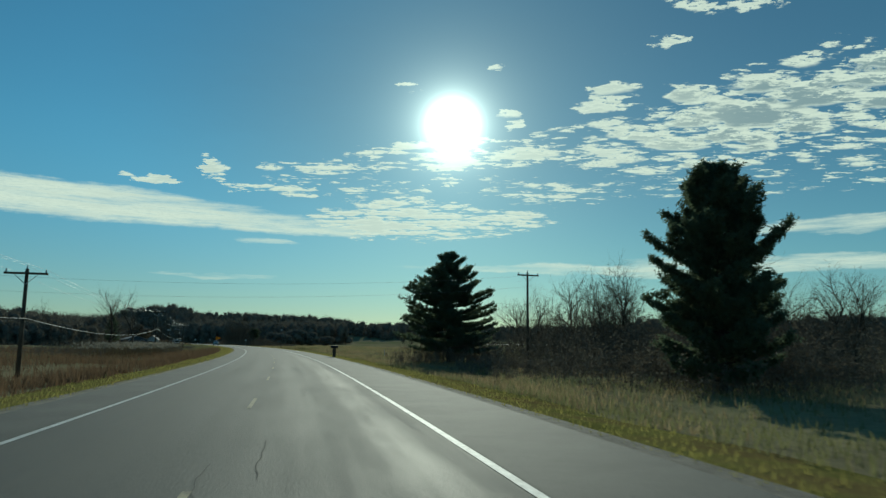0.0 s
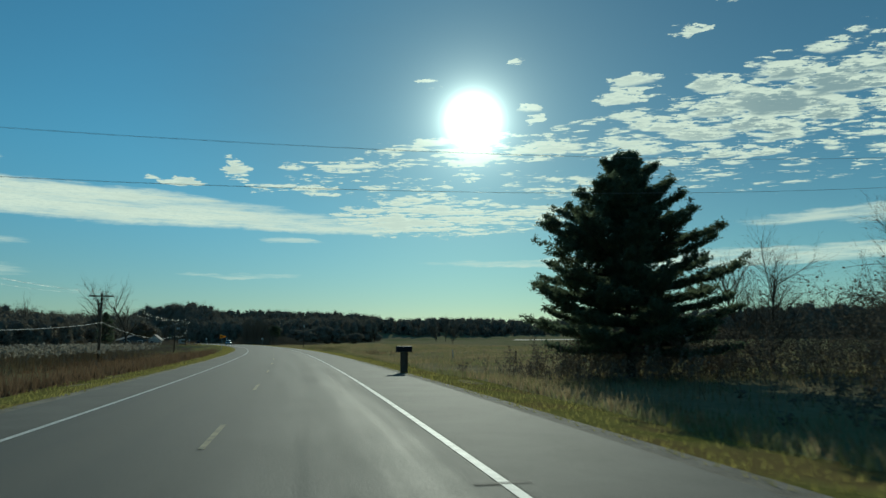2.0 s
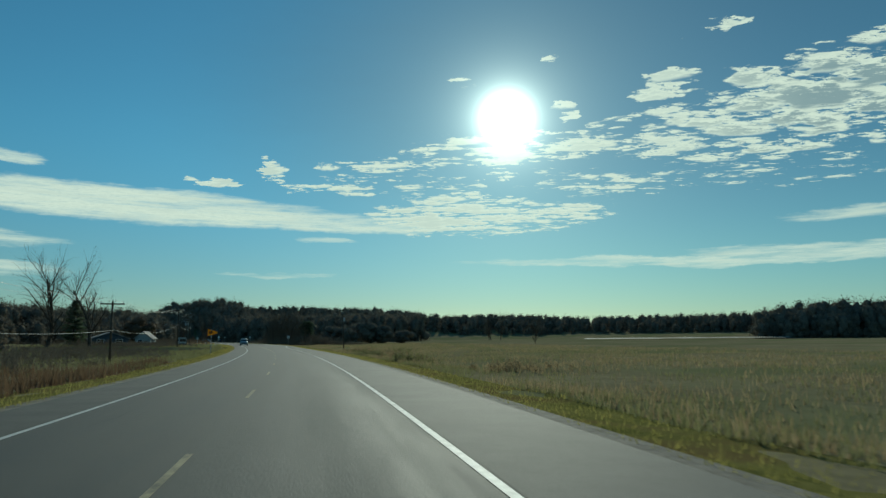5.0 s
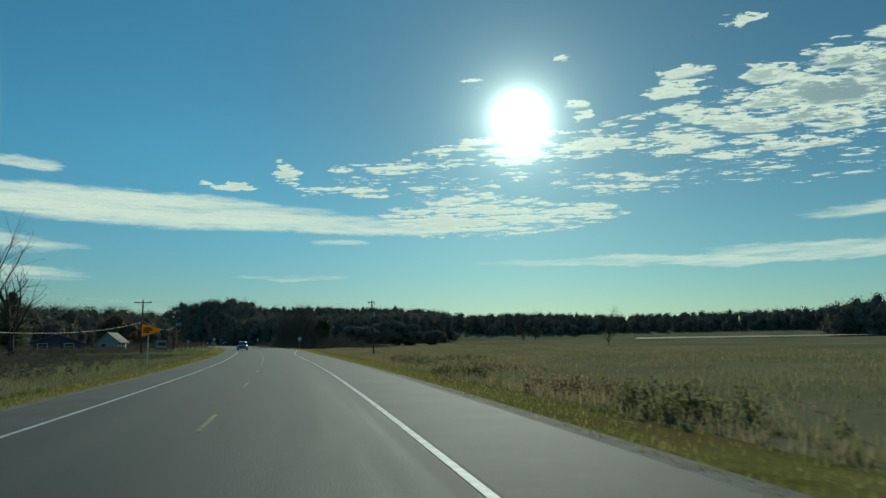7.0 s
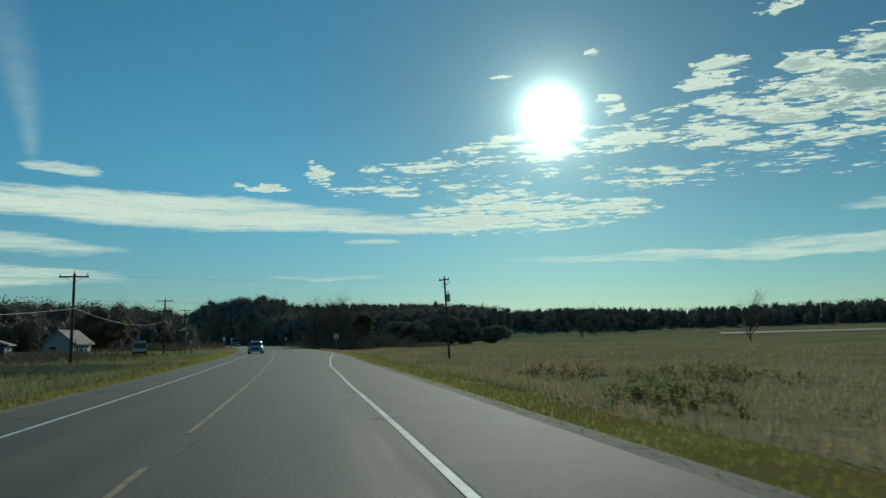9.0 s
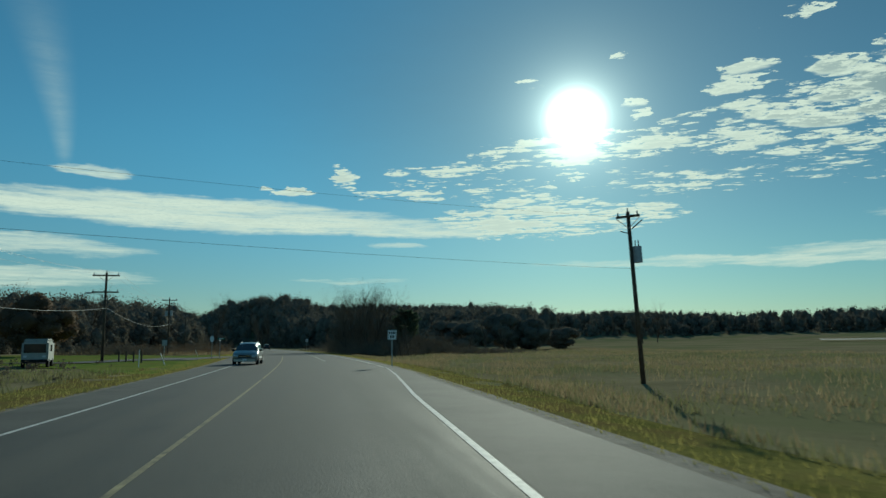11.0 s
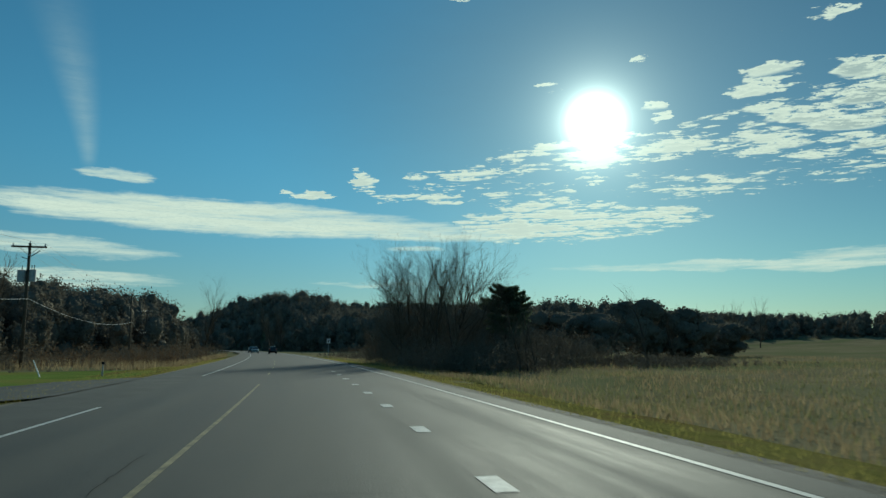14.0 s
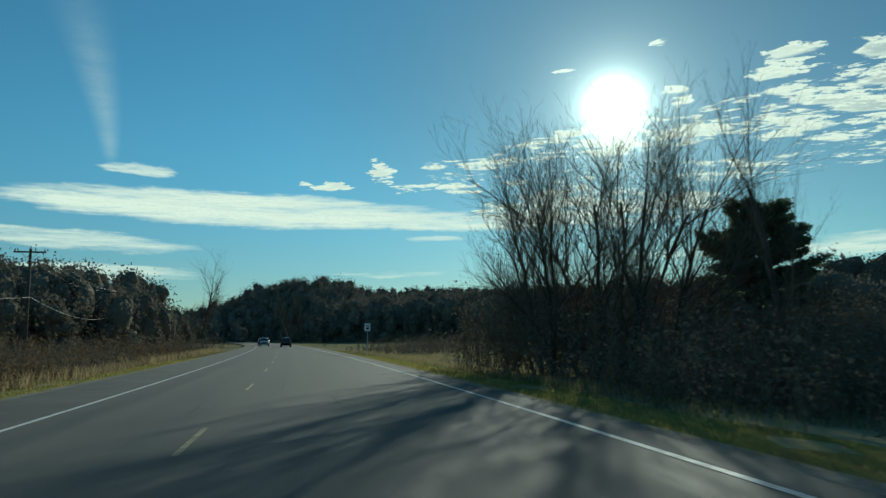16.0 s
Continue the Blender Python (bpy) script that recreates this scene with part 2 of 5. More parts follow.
M_WOOD_LEAF = material("oak_foliage", (0.14, 0.128, 0.105), (0.22, 0.19, 0.15), 0.15, 0.95, island=0.15, through_light=0.24, spec=0.0)
M_WOOD_BODY = material("oak_crown", (0.12, 0.11, 0.09), (0.20, 0.175, 0.14), 0.6, 1.0, fine=1.7, bump=1.0, relief=0.6, spec=0.0)
M_ORANGE_LEAF = material("orange_foliage", (0.25, 0.11, 0.015), (0.5, 0.24, 0.04), 0.6, 0.9, island=0.5, through_light=0.4)
M_BARK = material("bark", (0.045, 0.038, 0.030), (0.12, 0.10, 0.08), 1.5, 0.95, fine=15.0, bump=0.6)
M_TWIG = material("twigs", (0.09, 0.07, 0.05), (0.20, 0.155, 0.11), 1.5, 0.95, island=0.4)
M_BRUSH = material("brushwood", (0.13, 0.11, 0.085), (0.20, 0.165, 0.125), 0.4, 0.95, island=0.15, through_light=0.22, spec=0.05)
M_POLE = material("weathered_pole_wood", (0.06, 0.045, 0.033), (0.13, 0.10, 0.075), 1.8, 0.9, fine=14.0, bump=0.5)
M_STEEL = material("galvanised_steel", (0.35, 0.36, 0.36), (0.5, 0.5, 0.5), 6.0, 0.45, metal=0.9)
M_WIRE = material("bright_wire", (0.25, 0.25, 0.25), (0.35, 0.35, 0.35), 3.0, 0.5, metal=0.6)
M_SIGN_ORANGE = material("yellow_sign_sheeting", (0.78, 0.36, 0.02), (0.88, 0.44, 0.03), 4.0, 0.5, through_light=0.25)
M_SIGN_GREEN = material("green_sign_sheeting", (0.01, 0.13, 0.07), (0.015, 0.17, 0.09), 5.0, 0.5)
M_SIGN_WHITE = material("white_sign_sheeting", (0.7, 0.7, 0.7), (0.8, 0.8, 0.8), 5.0, 0.5)
M_SIGN_GREY = material("bare_sign_back", (0.30, 0.31, 0.32), (0.42, 0.42, 0.43), 5.0, 0.5, metal=0.4)
M_BLACK = material("black_paint", (0.01, 0.01, 0.01), (0.02, 0.02, 0.02), 5.0, 0.5)
M_SIDING = material("white_siding", (0.30, 0.31, 0.30), (0.42, 0.42, 0.40), 2.5, 0.7, fine=9.0)
M_SIDING_BLUE = material("blue_grey_siding", (0.06, 0.075, 0.09), (0.09, 0.11, 0.13), 2.5, 0.7, fine=9.0)
M_ROOF = material("grey_shingles", (0.16, 0.15, 0.14), (0.32, 0.29, 0.27), 3.0, 0.85, fine=12.0, bump=0.6)
M_OAK_BROWN = material("brown_oak_leaves", (0.10, 0.075, 0.055), (0.18, 0.125, 0.085), 0.5, 0.95, island=0.4, through_light=0.3)
M_ALLOY = material("alloy_rim", (0.22, 0.23, 0.24), (0.30, 0.31, 0.32), 6.0, 0.4, metal=0.7)
M_CABLE = material("pale_cable", (0.45, 0.45, 0.43), (0.6, 0.6, 0.58), 3.0, 0.6)
M_GLASS = material("dark_window_glass", (0.015, 0.018, 0.02), (0.03, 0.034, 0.038), 2.0, 0.08, spec=0.6)
M_TRIM = material("white_trim", (0.7, 0.7, 0.7), (0.82, 0.82, 0.8), 4.0, 0.55)
M_SILVER = material("silver_car_paint", (0.30, 0.31, 0.31), (0.36, 0.37, 0.37), 2.0, 0.30, metal=0.65, spec=0.35)
M_DARK_CAR = material("dark_car_paint", (0.014, 0.016, 0.02), (0.025, 0.027, 0.03), 2.0, 0.25, spec=0.6)
M_TYRE = material("tyre_rubber", (0.012, 0.012, 0.012), (0.025, 0.025, 0.025), 8.0, 0.85)
M_PLASTIC = material("black_plastic", (0.012, 0.012, 0.013), (0.022, 0.022, 0.024), 8.0, 0.6)
M_CHROME = material("chrome", (0.6, 0.6, 0.6), (0.7, 0.7, 0.7), 5.0, 0.15, metal=1.0)
M_LAMP = material("headlight_glass", (0.55, 0.57, 0.6), (0.7, 0.72, 0.75), 5.0, 0.12, spec=0.7)
M_RED = material("red_lens", (0.3, 0.01, 0.01), (0.4, 0.02, 0.02), 5.0, 0.2, spec=0.6)


# ---------------------------------------------------------------- building helpers
def mesh_of(name, verts, faces, mat, smooth=False):
    me = bpy.data.meshes.new(name)
    verts = np.asarray(verts, np.float32)
    if isinstance(faces, np.ndarray):
        flat, count = faces.ravel(), np.full(len(faces), faces.shape[1])
    else:
        flat, count = np.array([i for f in faces for i in f]), np.array([len(f) for f in faces])
    me.vertices.add(len(verts))
    me.vertices.foreach_set("co", verts.ravel())
    me.loops.add(len(flat))
    me.loops.foreach_set("vertex_index", flat.astype(np.int32))
    me.polygons.add(len(count))
    me.polygons.foreach_set("loop_start", np.concatenate([[0], np.cumsum(count)[:-1]]).astype(np.int32))
    me.polygons.foreach_set("use_smooth", np.full(len(count), smooth))
    me.materials.append(mat)
    me.update(calc_edges=True)
    return me


def thing(name, label, category, at=(0, 0, 0), turn=0.0, group="", kind=""):
    ob = new(name)
    ob.matrix_basis = pose(*at, 0, 0, turn)
    return tagged(ob, label, category, group, kind)


def part(name, bm, mat, parent, label="", m=None, smooth=False):
    """One mesh object under a thing or a part, from a bmesh or from (verts, faces)."""
    if isinstance(bm, tuple):
        me = mesh_of(name, bm[0], bm[1], mat, smooth)
    else:
        me = bpy.data.meshes.new(name)
        bm.to_mesh(me)
        bm.free()
        me.materials.append(mat)
        if smooth:
            for p in me.polygons:
                p.use_smooth = True
    ob = new(name, me)
    ob.parent = parent
    if m is not None:
        ob.matrix_basis = m
    if label:
        ob["label"] = label
    return ob


def box(sx, sy, sz, at=(0, 0, 0), bevel=0.0, segments=1):
    """A box standing on at, its middle over it."""
    bm = bmesh.new()
    bmesh.ops.create_cube(bm, size=1.0)
    for v in bm.verts:
        v.co = Vector((v.co.x * sx + at[0], v.co.y * sy + at[1], (v.co.z + 0.5) * sz + at[2]))
    if bevel:
        bmesh.ops.bevel(bm, geom=bm.edges[:], offset=bevel, segments=segments, affect="EDGES")
    return bm


def rod(a, b, r1, r2=None, sides=8):
    """A tapered round bar from a to b, as a bmesh."""
    v, f = tubes(np.array([a], float), np.array([b], float), np.array([r1]), np.array([r1 if r2 is None else r2]), sides, True)
    bm = bmesh.new()
    vs = [bm.verts.new(p) for p in v]
    for q in f:
        bm.faces.new([vs[i] for i in q])
    return bm


def tubes(a, b, ra, rb, sides=3, caps=False):
    """Many tapered bars at once: verts and faces."""
    n = len(a)
    d = b - a
    d = d / np.maximum(np.linalg.norm(d, axis=1, keepdims=True), 1e-9)
    ref = np.where(np.abs(d[:, 2:3]) > 0.9, np.array([[1.0, 0, 0]]), np.array([[0, 0, 1.0]]))
    p = np.cross(d, ref)
    p /= np.maximum(np.linalg.norm(p, axis=1, keepdims=True), 1e-9)
    q = np.cross(d, p)
    ang = np.arange(sides) * 2 * math.pi / sides
    ring = p[:, None, :] * np.cos(ang)[None, :, None] + q[:, None, :] * np.sin(ang)[None, :, None]
    v = np.concatenate([a[:, None, :] + ring * ra[:, None, None], b[:, None, :] + ring * rb[:, None, None]], axis=1).reshape(-1, 3)
    base = (np.arange(n) * 2 * sides)[:, None]
    i = np.arange(sides)
    j = (i + 1) % sides
    f = np.stack([base + j, base + i, base + i + sides, base + j + sides], axis=2).reshape(-1, 4)
    if caps:
        f = f.tolist()
        for k in range(n):
            f.append([k * 2 * sides + s for s in range(sides)])
            f.append([k * 2 * sides + sides + s for s in reversed(range(sides))])
    return v, f


def cards(rng, at, size, flat=0.0, long=1.0, lift=0.0):
    """Small leaf clumps: one bent four-cornered leaf about each place, turned at random."""
    n = len(at)
    a = rng.normal(size=(n, 3))
    a[:, 2] = a[:, 2] * (1 - flat) + lift
    a /= np.linalg.norm(a, axis=1, keepdims=True)
    b = np.cross(a, rng.normal(size=(n, 3)))
    b /= np.linalg.norm(b, axis=1, keepdims=True)
    s = (size * rng.uniform(0.6, 1.3, n))[:, None]
    a, b = a * s * long, b * s
    c = np.cross(a, b) / np.maximum(s, 1e-6) * 0.25 / long
    v = np.stack([at - a * 0.5, at + b * 0.5 + c, at + a * 0.5, at - b * 0.5 + c], axis=1).reshape(-1, 3)
    return v, np.arange(4 * n).reshape(n, 4)


def blades(rng, foot, height, width, lean=0.25):
    """Grass: upright narrow triangles with a lean."""
    n = len(foot)
    h = height * rng.uniform(0.5, 1.2, n)
    ang = rng.uniform(0, 2 * math.pi, n)
    side = np.stack([np.cos(ang), np.sin(ang), np.zeros(n)], axis=1) * (width * rng.uniform(0.5, 1.3, n))[:, None]
    top = foot + np.stack([rng.normal(0, lean, n) * h, rng.normal(0, lean, n) * h, h], axis=1)
    v = np.stack([foot - side, foot + side, top], axis=1).reshape(-1, 3)
    return v, np.arange(3 * n).reshape(n, 3)


def joined(*meshes):
    vs, fs, off = [], [], 0
    for v, f in meshes:
        vs.append(v)
        fs += (np.asarray(f) + off).tolist()
        off += len(v)
    return np.concatenate(vs), fs


# ---------------------------------------------------------------- the road's line
# heading (degrees to the left of +y) against the distance driven, in metres
TURN_S = [-200, 0, 89, 144, 200, 255, 322, 355, 460, 630, 720, 1000]
TURN_H = [5.5, 10.9, 14.7, 16.6, 19.6, 21.75, 23.3, 24.5, 27.5, 33.4, 54.0, 76.0]
DS = 2.0
ROAD_S = np.arange(-200, 1000 + DS, DS)
_h = np.radians(np.interp(ROAD_S, TURN_S, TURN_H))
_h = np.convolve(np.pad(_h, 12, mode="edge"), np.ones(25) / 25, "valid")
_x = np.concatenate([[0], np.cumsum(-np.sin((_h[1:] + _h[:-1]) / 2) * DS)])
_y = np.concatenate([[0], np.cumsum(np.cos((_h[1:] + _h[:-1]) / 2) * DS)])
_k = int(np.argmin(np.abs(ROAD_S)))
# the centre line runs this far beside the driven line
CENTRE = np.interp(ROAD_S, [0, 30, 60, 100, 140, 170, 200, 240, 266, 300, 340, 370, 430], [-1.10, -1.27, -1.31, -1.47, -1.36, -1.53, -1.52, -1.52, -1.45, -1.14, -1.07, -1.1, -1.5])
CENTRE = np.convolve(np.pad(CENTRE, 10, mode="edge"), np.ones(21) / 21, "valid")
_x, _y = _x - _x[_k] + np.cos(_h) * CENTRE, _y - _y[_k] + np.sin(_h) * CENTRE


def on_road(s, d, z=0.0):
    """World place at s metres along the road and d metres to the right of its centre line."""
    s = np.asarray(s, float)
    x, y, h = np.interp(s, ROAD_S, _x), np.interp(s, ROAD_S, _y), np.interp(s, ROAD_S, _h)
    return np.stack([x + np.cos(h) * d, y + np.sin(h) * d, np.zeros_like(x) + z], axis=-1)


def road_offset(x, y):
    """Distance along the road and to the right of its centre line, for arrays of places."""
    x, y = np.asarray(x, float).ravel(), np.asarray(y, float).ravel()
    best, s, d = np.full(len(x), 1e18), np.zeros(len(x)), np.zeros(len(x))
    for k in range(0, len(ROAD_S), 3):
        dx, dy = x - _x[k], y - _y[k]
        r = dx * dx + dy * dy
        m = r < best
        best[m] = r[m]
        c, q = math.cos(_h[k]), math.sin(_h[k])
        d[m] = dx[m] * c + dy[m] * q
        s[m] = ROAD_S[k] - dx[m] * q + dy[m] * c
    far = np.abs(d) < np.sqrt(best) * 0.7
    d[far] = np.sqrt(best[far]) * np.where(d[far] < 0, -1, 1)
    return s, d


RIGHT_LINE_S, RIGHT_LINE_D = [-200, 225, 245, 265, 280, 290, 308, 335, 370, 413, 520, 1000], [3.62, 3.66, 4.0, 5.2, 6.5, 7.2, 7.25, 6.75, 6.35, 5.7, 3.7, 3.6]
RIGHT_EDGE_S, RIGHT_EDGE_D = [-200, 215, 250, 285, 305, 370, 430, 520, 1000], [6.1, 6.3, 6.6, 7.8, 8.0, 7.1, 6.4, 5.4, 5.4]
LEFT_EDGE_S, LEFT_EDGE_D = [-200, 250, 300, 330, 420, 500, 1000], [-4.9, -5.1, -5.5, -6.2, -6.2, -5.4, -5.4]


def right_line(s): return np.interp(s, RIGHT_LINE_S, RIGHT_LINE_D)
def left_line(s): return np.interp(s, [0, 210, 290, 370, 500], [-3.25, -3.22, -3.45, -3.55, -3.5])
def right_edge(s): return np.interp(s, RIGHT_EDGE_S, RIGHT_EDGE_D)
def left_edge(s): return np.interp(s, LEFT_EDGE_S, LEFT_EDGE_D)


WOODS = [(-420, 560, 26), (-340, 700, 29), (-250, 790, 38), (-155, 745, 33), (-100, 720, 23), (-60, 780, 26), (-17, 863, 29), (47, 820, 24),
         (115, 700, 22), (165, 600, 21), (260, 560, 21), (430, 520, 22)]
RIDGE = []
for (ax, ay, ah), (bx, by, bh) in zip(WOODS[:-1], WOODS[1:]):
    for k in range(6):
        u = k / 6
        RIDGE.append((ax + (bx - ax) * u, ay + (by - ay) * u + 15, ah + (bh - ah) * u))


def land(x, y, place=None):
    """Height of the ground: a low verge beside the road, a flat marsh, gentle rises far off. place: distance along and beside the road, where known."""
    s, d = road_offset(x, y) if place is None else place
    e = np.where(d > 0, d - right_edge(s), -d + left_edge(s))
    x, y = np.asarray(x, float).ravel(), np.asarray(y, float).ravel()
    z = np.interp(e, [-2, 0.0, 0.6, 3.5, 8.0, 25, 60, 400, 1500, 4000], [-0.25, -0.06, -0.10, -0.35, -0.75, -0.55, -0.2, 2.5, 14.0, 40.0])
    lawn = ((s > 262) & (s < 372) & (d < 0))
    z = np.where(lawn, np.interp(e, [-2, 0.0, 4, 30, 80], [-0.25, -0.05, -0.02, 0.3, 0.6]), z)
    hill = np.zeros(len(x))
    for rx, ry, top in RIDGE:
        r = np.hypot(x - rx, y - ry)
        hill = np.maximum(hill, max(top - 17.0, 0.0) * np.clip(1.35 - r / 75.0, 0.0, 1.0))
    hill = hill * np.clip((np.abs(d) - 12) / 40.0, 0.0, 1.0)
    z = z + hill
    z = z + np.where(e > 3, 0.10 * np.sin(x * 0.31 + 1.3 * np.sin(y * 0.17)) * np.sin(y * 0.23), 0.0)
    return z


def strip(name, s, d1, d2, z, mat, parent=None, label="", steps=1):
    """A band of the road between two offsets."""
    s = np.asarray(s, float)
    d1, d2 = np.broadcast_to(d1, s.shape), np.broadcast_to(d2, s.shape)
    rows = [on_road(s, d1 + (d2 - d1) * k / steps, z) for k in range(steps + 1)]
    v = np.stack(rows, axis=1).reshape(-1, 3)
    f = []
    for i in range(len(s) - 1):
        for k in range(steps):
            a = i * (steps + 1) + k
            f.append((a, a + 1, a + steps + 2, a + steps + 1))
    ob = new(name, mesh_of(name, v, f, mat)) if parent is None else part(name, (v, f), mat, parent, label)
    uv = ob.data.uv_layers.new(name="along")
    dd = np.stack([d1 + (d2 - d1) * k / steps for k in range(steps + 1)], axis=1).ravel()
    ss = np.repeat(s, steps + 1)
    idx = np.zeros(len(ob.data.loops), int)
    ob.data.loops.foreach_get("vertex_index", idx)
    uv.data.foreach_set("uv", np.stack([dd[idx], ss[idx]], axis=1).ravel())
    return ob


# ground: one sheet, fine near the road
def build_ground():
    xs = np.unique(np.concatenate([np.arange(-4200, -500, 150), np.arange(-500, -170, 15), np.arange(-170, 60, 2.0),
                                   np.arange(60, 300, 12), np.arange(300, 4200, 150)]))
    ys = np.unique(np.concatenate([np.arange(-1500, -60, 80), np.arange(-60, 460, 2.0), np.arange(460, 1000, 15), np.arange(1000, 4600, 150)]))
    gx, gy = np.meshgrid(xs, ys)
    z = land(gx, gy)
    v = np.stack([gx.ravel(), gy.ravel(), z], axis=1)
    nx = len(xs)
    i = (np.arange(len(ys) - 1)[:, None] * nx + np.arange(nx - 1)[None, :]).ravel()
    f = np.stack([i, i + 1, i + nx + 1, i + nx], axis=1)
    ob = new("ground", mesh_of("ground", v, f, M_GROUND, True))
    return tagged(ob, "brown and olive dry marsh ground with rough patches", "ground", kind="structure")


build_ground()

road = tagged(strip("road", np.arange(-120, 900, 3.0), left_edge(np.arange(-120, 900, 3.0)), right_edge(np.arange(-120, 900, 3.0)), 0.0, M_ASPHALT, steps=6),
              "worn grey asphalt highway curving gently through marshland", "road", kind="structure")
S_ALL = np.arange(-100, 880, 3.0)
strip("shoulder", S_ALL, right_line(S_ALL) + 0.10, right_edge(S_ALL) - 0.02, 0.004, M_SHOULDER, road, "paler asphalt shoulder")
strip("shoulder", S_ALL, left_edge(S_ALL) + 0.02, left_line(S_ALL) - 0.12, 0.004, M_SHOULDER, road, "paler asphalt shoulder")
strip("gravel_edge", S_ALL, right_edge(S_ALL) - 0.03, right_edge(S_ALL) + 0.55, -0.03, M_GRAVEL, road, "grey gravel edge")
strip("gravel_edge", S_ALL, left_edge(S_ALL) - 0.55, left_edge(S_ALL) + 0.03, -0.03, M_GRAVEL, road, "grey gravel edge")
strip("edge_line", S_ALL, right_line(S_ALL) - 0.065, right_line(S_ALL) + 0.065, 0.008, M_WHITE_LINE, road, "solid white edge line")
for a, b in ((-100, 331), (352, 880)):
    q = np.linspace(a, b, int((b - a) / 3))
    strip("edge_line", q, left_line(q) - 0.06, left_line(q) + 0.06, 0.008, M_WHITE_LINE, road, "solid white edge line")
for k in range(29):                   # worn yellow dashes of the centre line
    a = -95.9 + k * 12.6
    if a < 212:
        strip("centre_dash", np.linspace(a, a + 3.05, 3), -0.05, 0.05, 0.008, M_YELLOW_LINE, road)
for k in range(30):
    a = 353 + k * 12.35
    strip("centre_dash", np.linspace(a, a + 3.05, 3), -0.05, 0.05, 0.008, M_YELLOW_LINE, road)
S_VERGE = np.arange(-60, 460, 2.0)
for side in (-1, 1):
    e = right_edge(S_VERGE) if side > 0 else left_edge(S_VERGE)
    v = strip("verge", S_VERGE, e + side * 0.45, e + side * 3.4, 0.0, M_VERGE_SOIL, steps=4)
    co = np.zeros(len(v.data.vertices) * 3)
    v.data.vertices.foreach_get("co", co)
    co = co.reshape(-1, 3)
    co[:, 2] = land(co[:, 0], co[:, 1]) + 0.025
    v.data.vertices.foreach_set("co", co.ravel())
    if side < 0:
        v.data.flip_normals()
    tagged(v, "yellow-green grassy verge along the asphalt", "verge", kind="structure")
for a, b in ((213.0, 246.0), (246.6, 276.5), (278.2, 296.0), (297.0, 342.0)):
    q = np.linspace(a, b, int(b - a))
    strip("centre_line", q, np.full(q.shape, -0.05), np.full(q.shape, 0.05), 0.008, M_YELLOW_LINE, road, "worn solid yellow centre line")
for k in range(9):                    # short broad dots of the turning lane
    a = 312.8 + k * 5.5
    strip("lane_dot", np.linspace(a, a + 0.95, 2), 3.86, 4.14, 0.008, M_WHITE_LINE, road)

# ---------------------------------------------------------------- vegetation
def lump_mesh(rng, at, radii):
    """Dense insides of crowns: uneven many-sided lumps, one about each place."""
    bm = bmesh.new()
    bmesh.ops.create_icosphere(bm, subdivisions=2, radius=1.0)
    base = np.array([v.co[:] for v in bm.verts])
    face = np.array([[v.index for v in f.verts] for f in bm.faces])
    bm.free()
    n, m = len(at), len(base)
    v = at[:, None, :] + base[None] * radii[:, None, :] * rng.uniform(0.72, 1.16, (n, m, 1))
    f = (face[None] + (np.arange(n) * m)[:, None, None]).reshape(-1, 3)
    return v.reshape(-1, 3), f


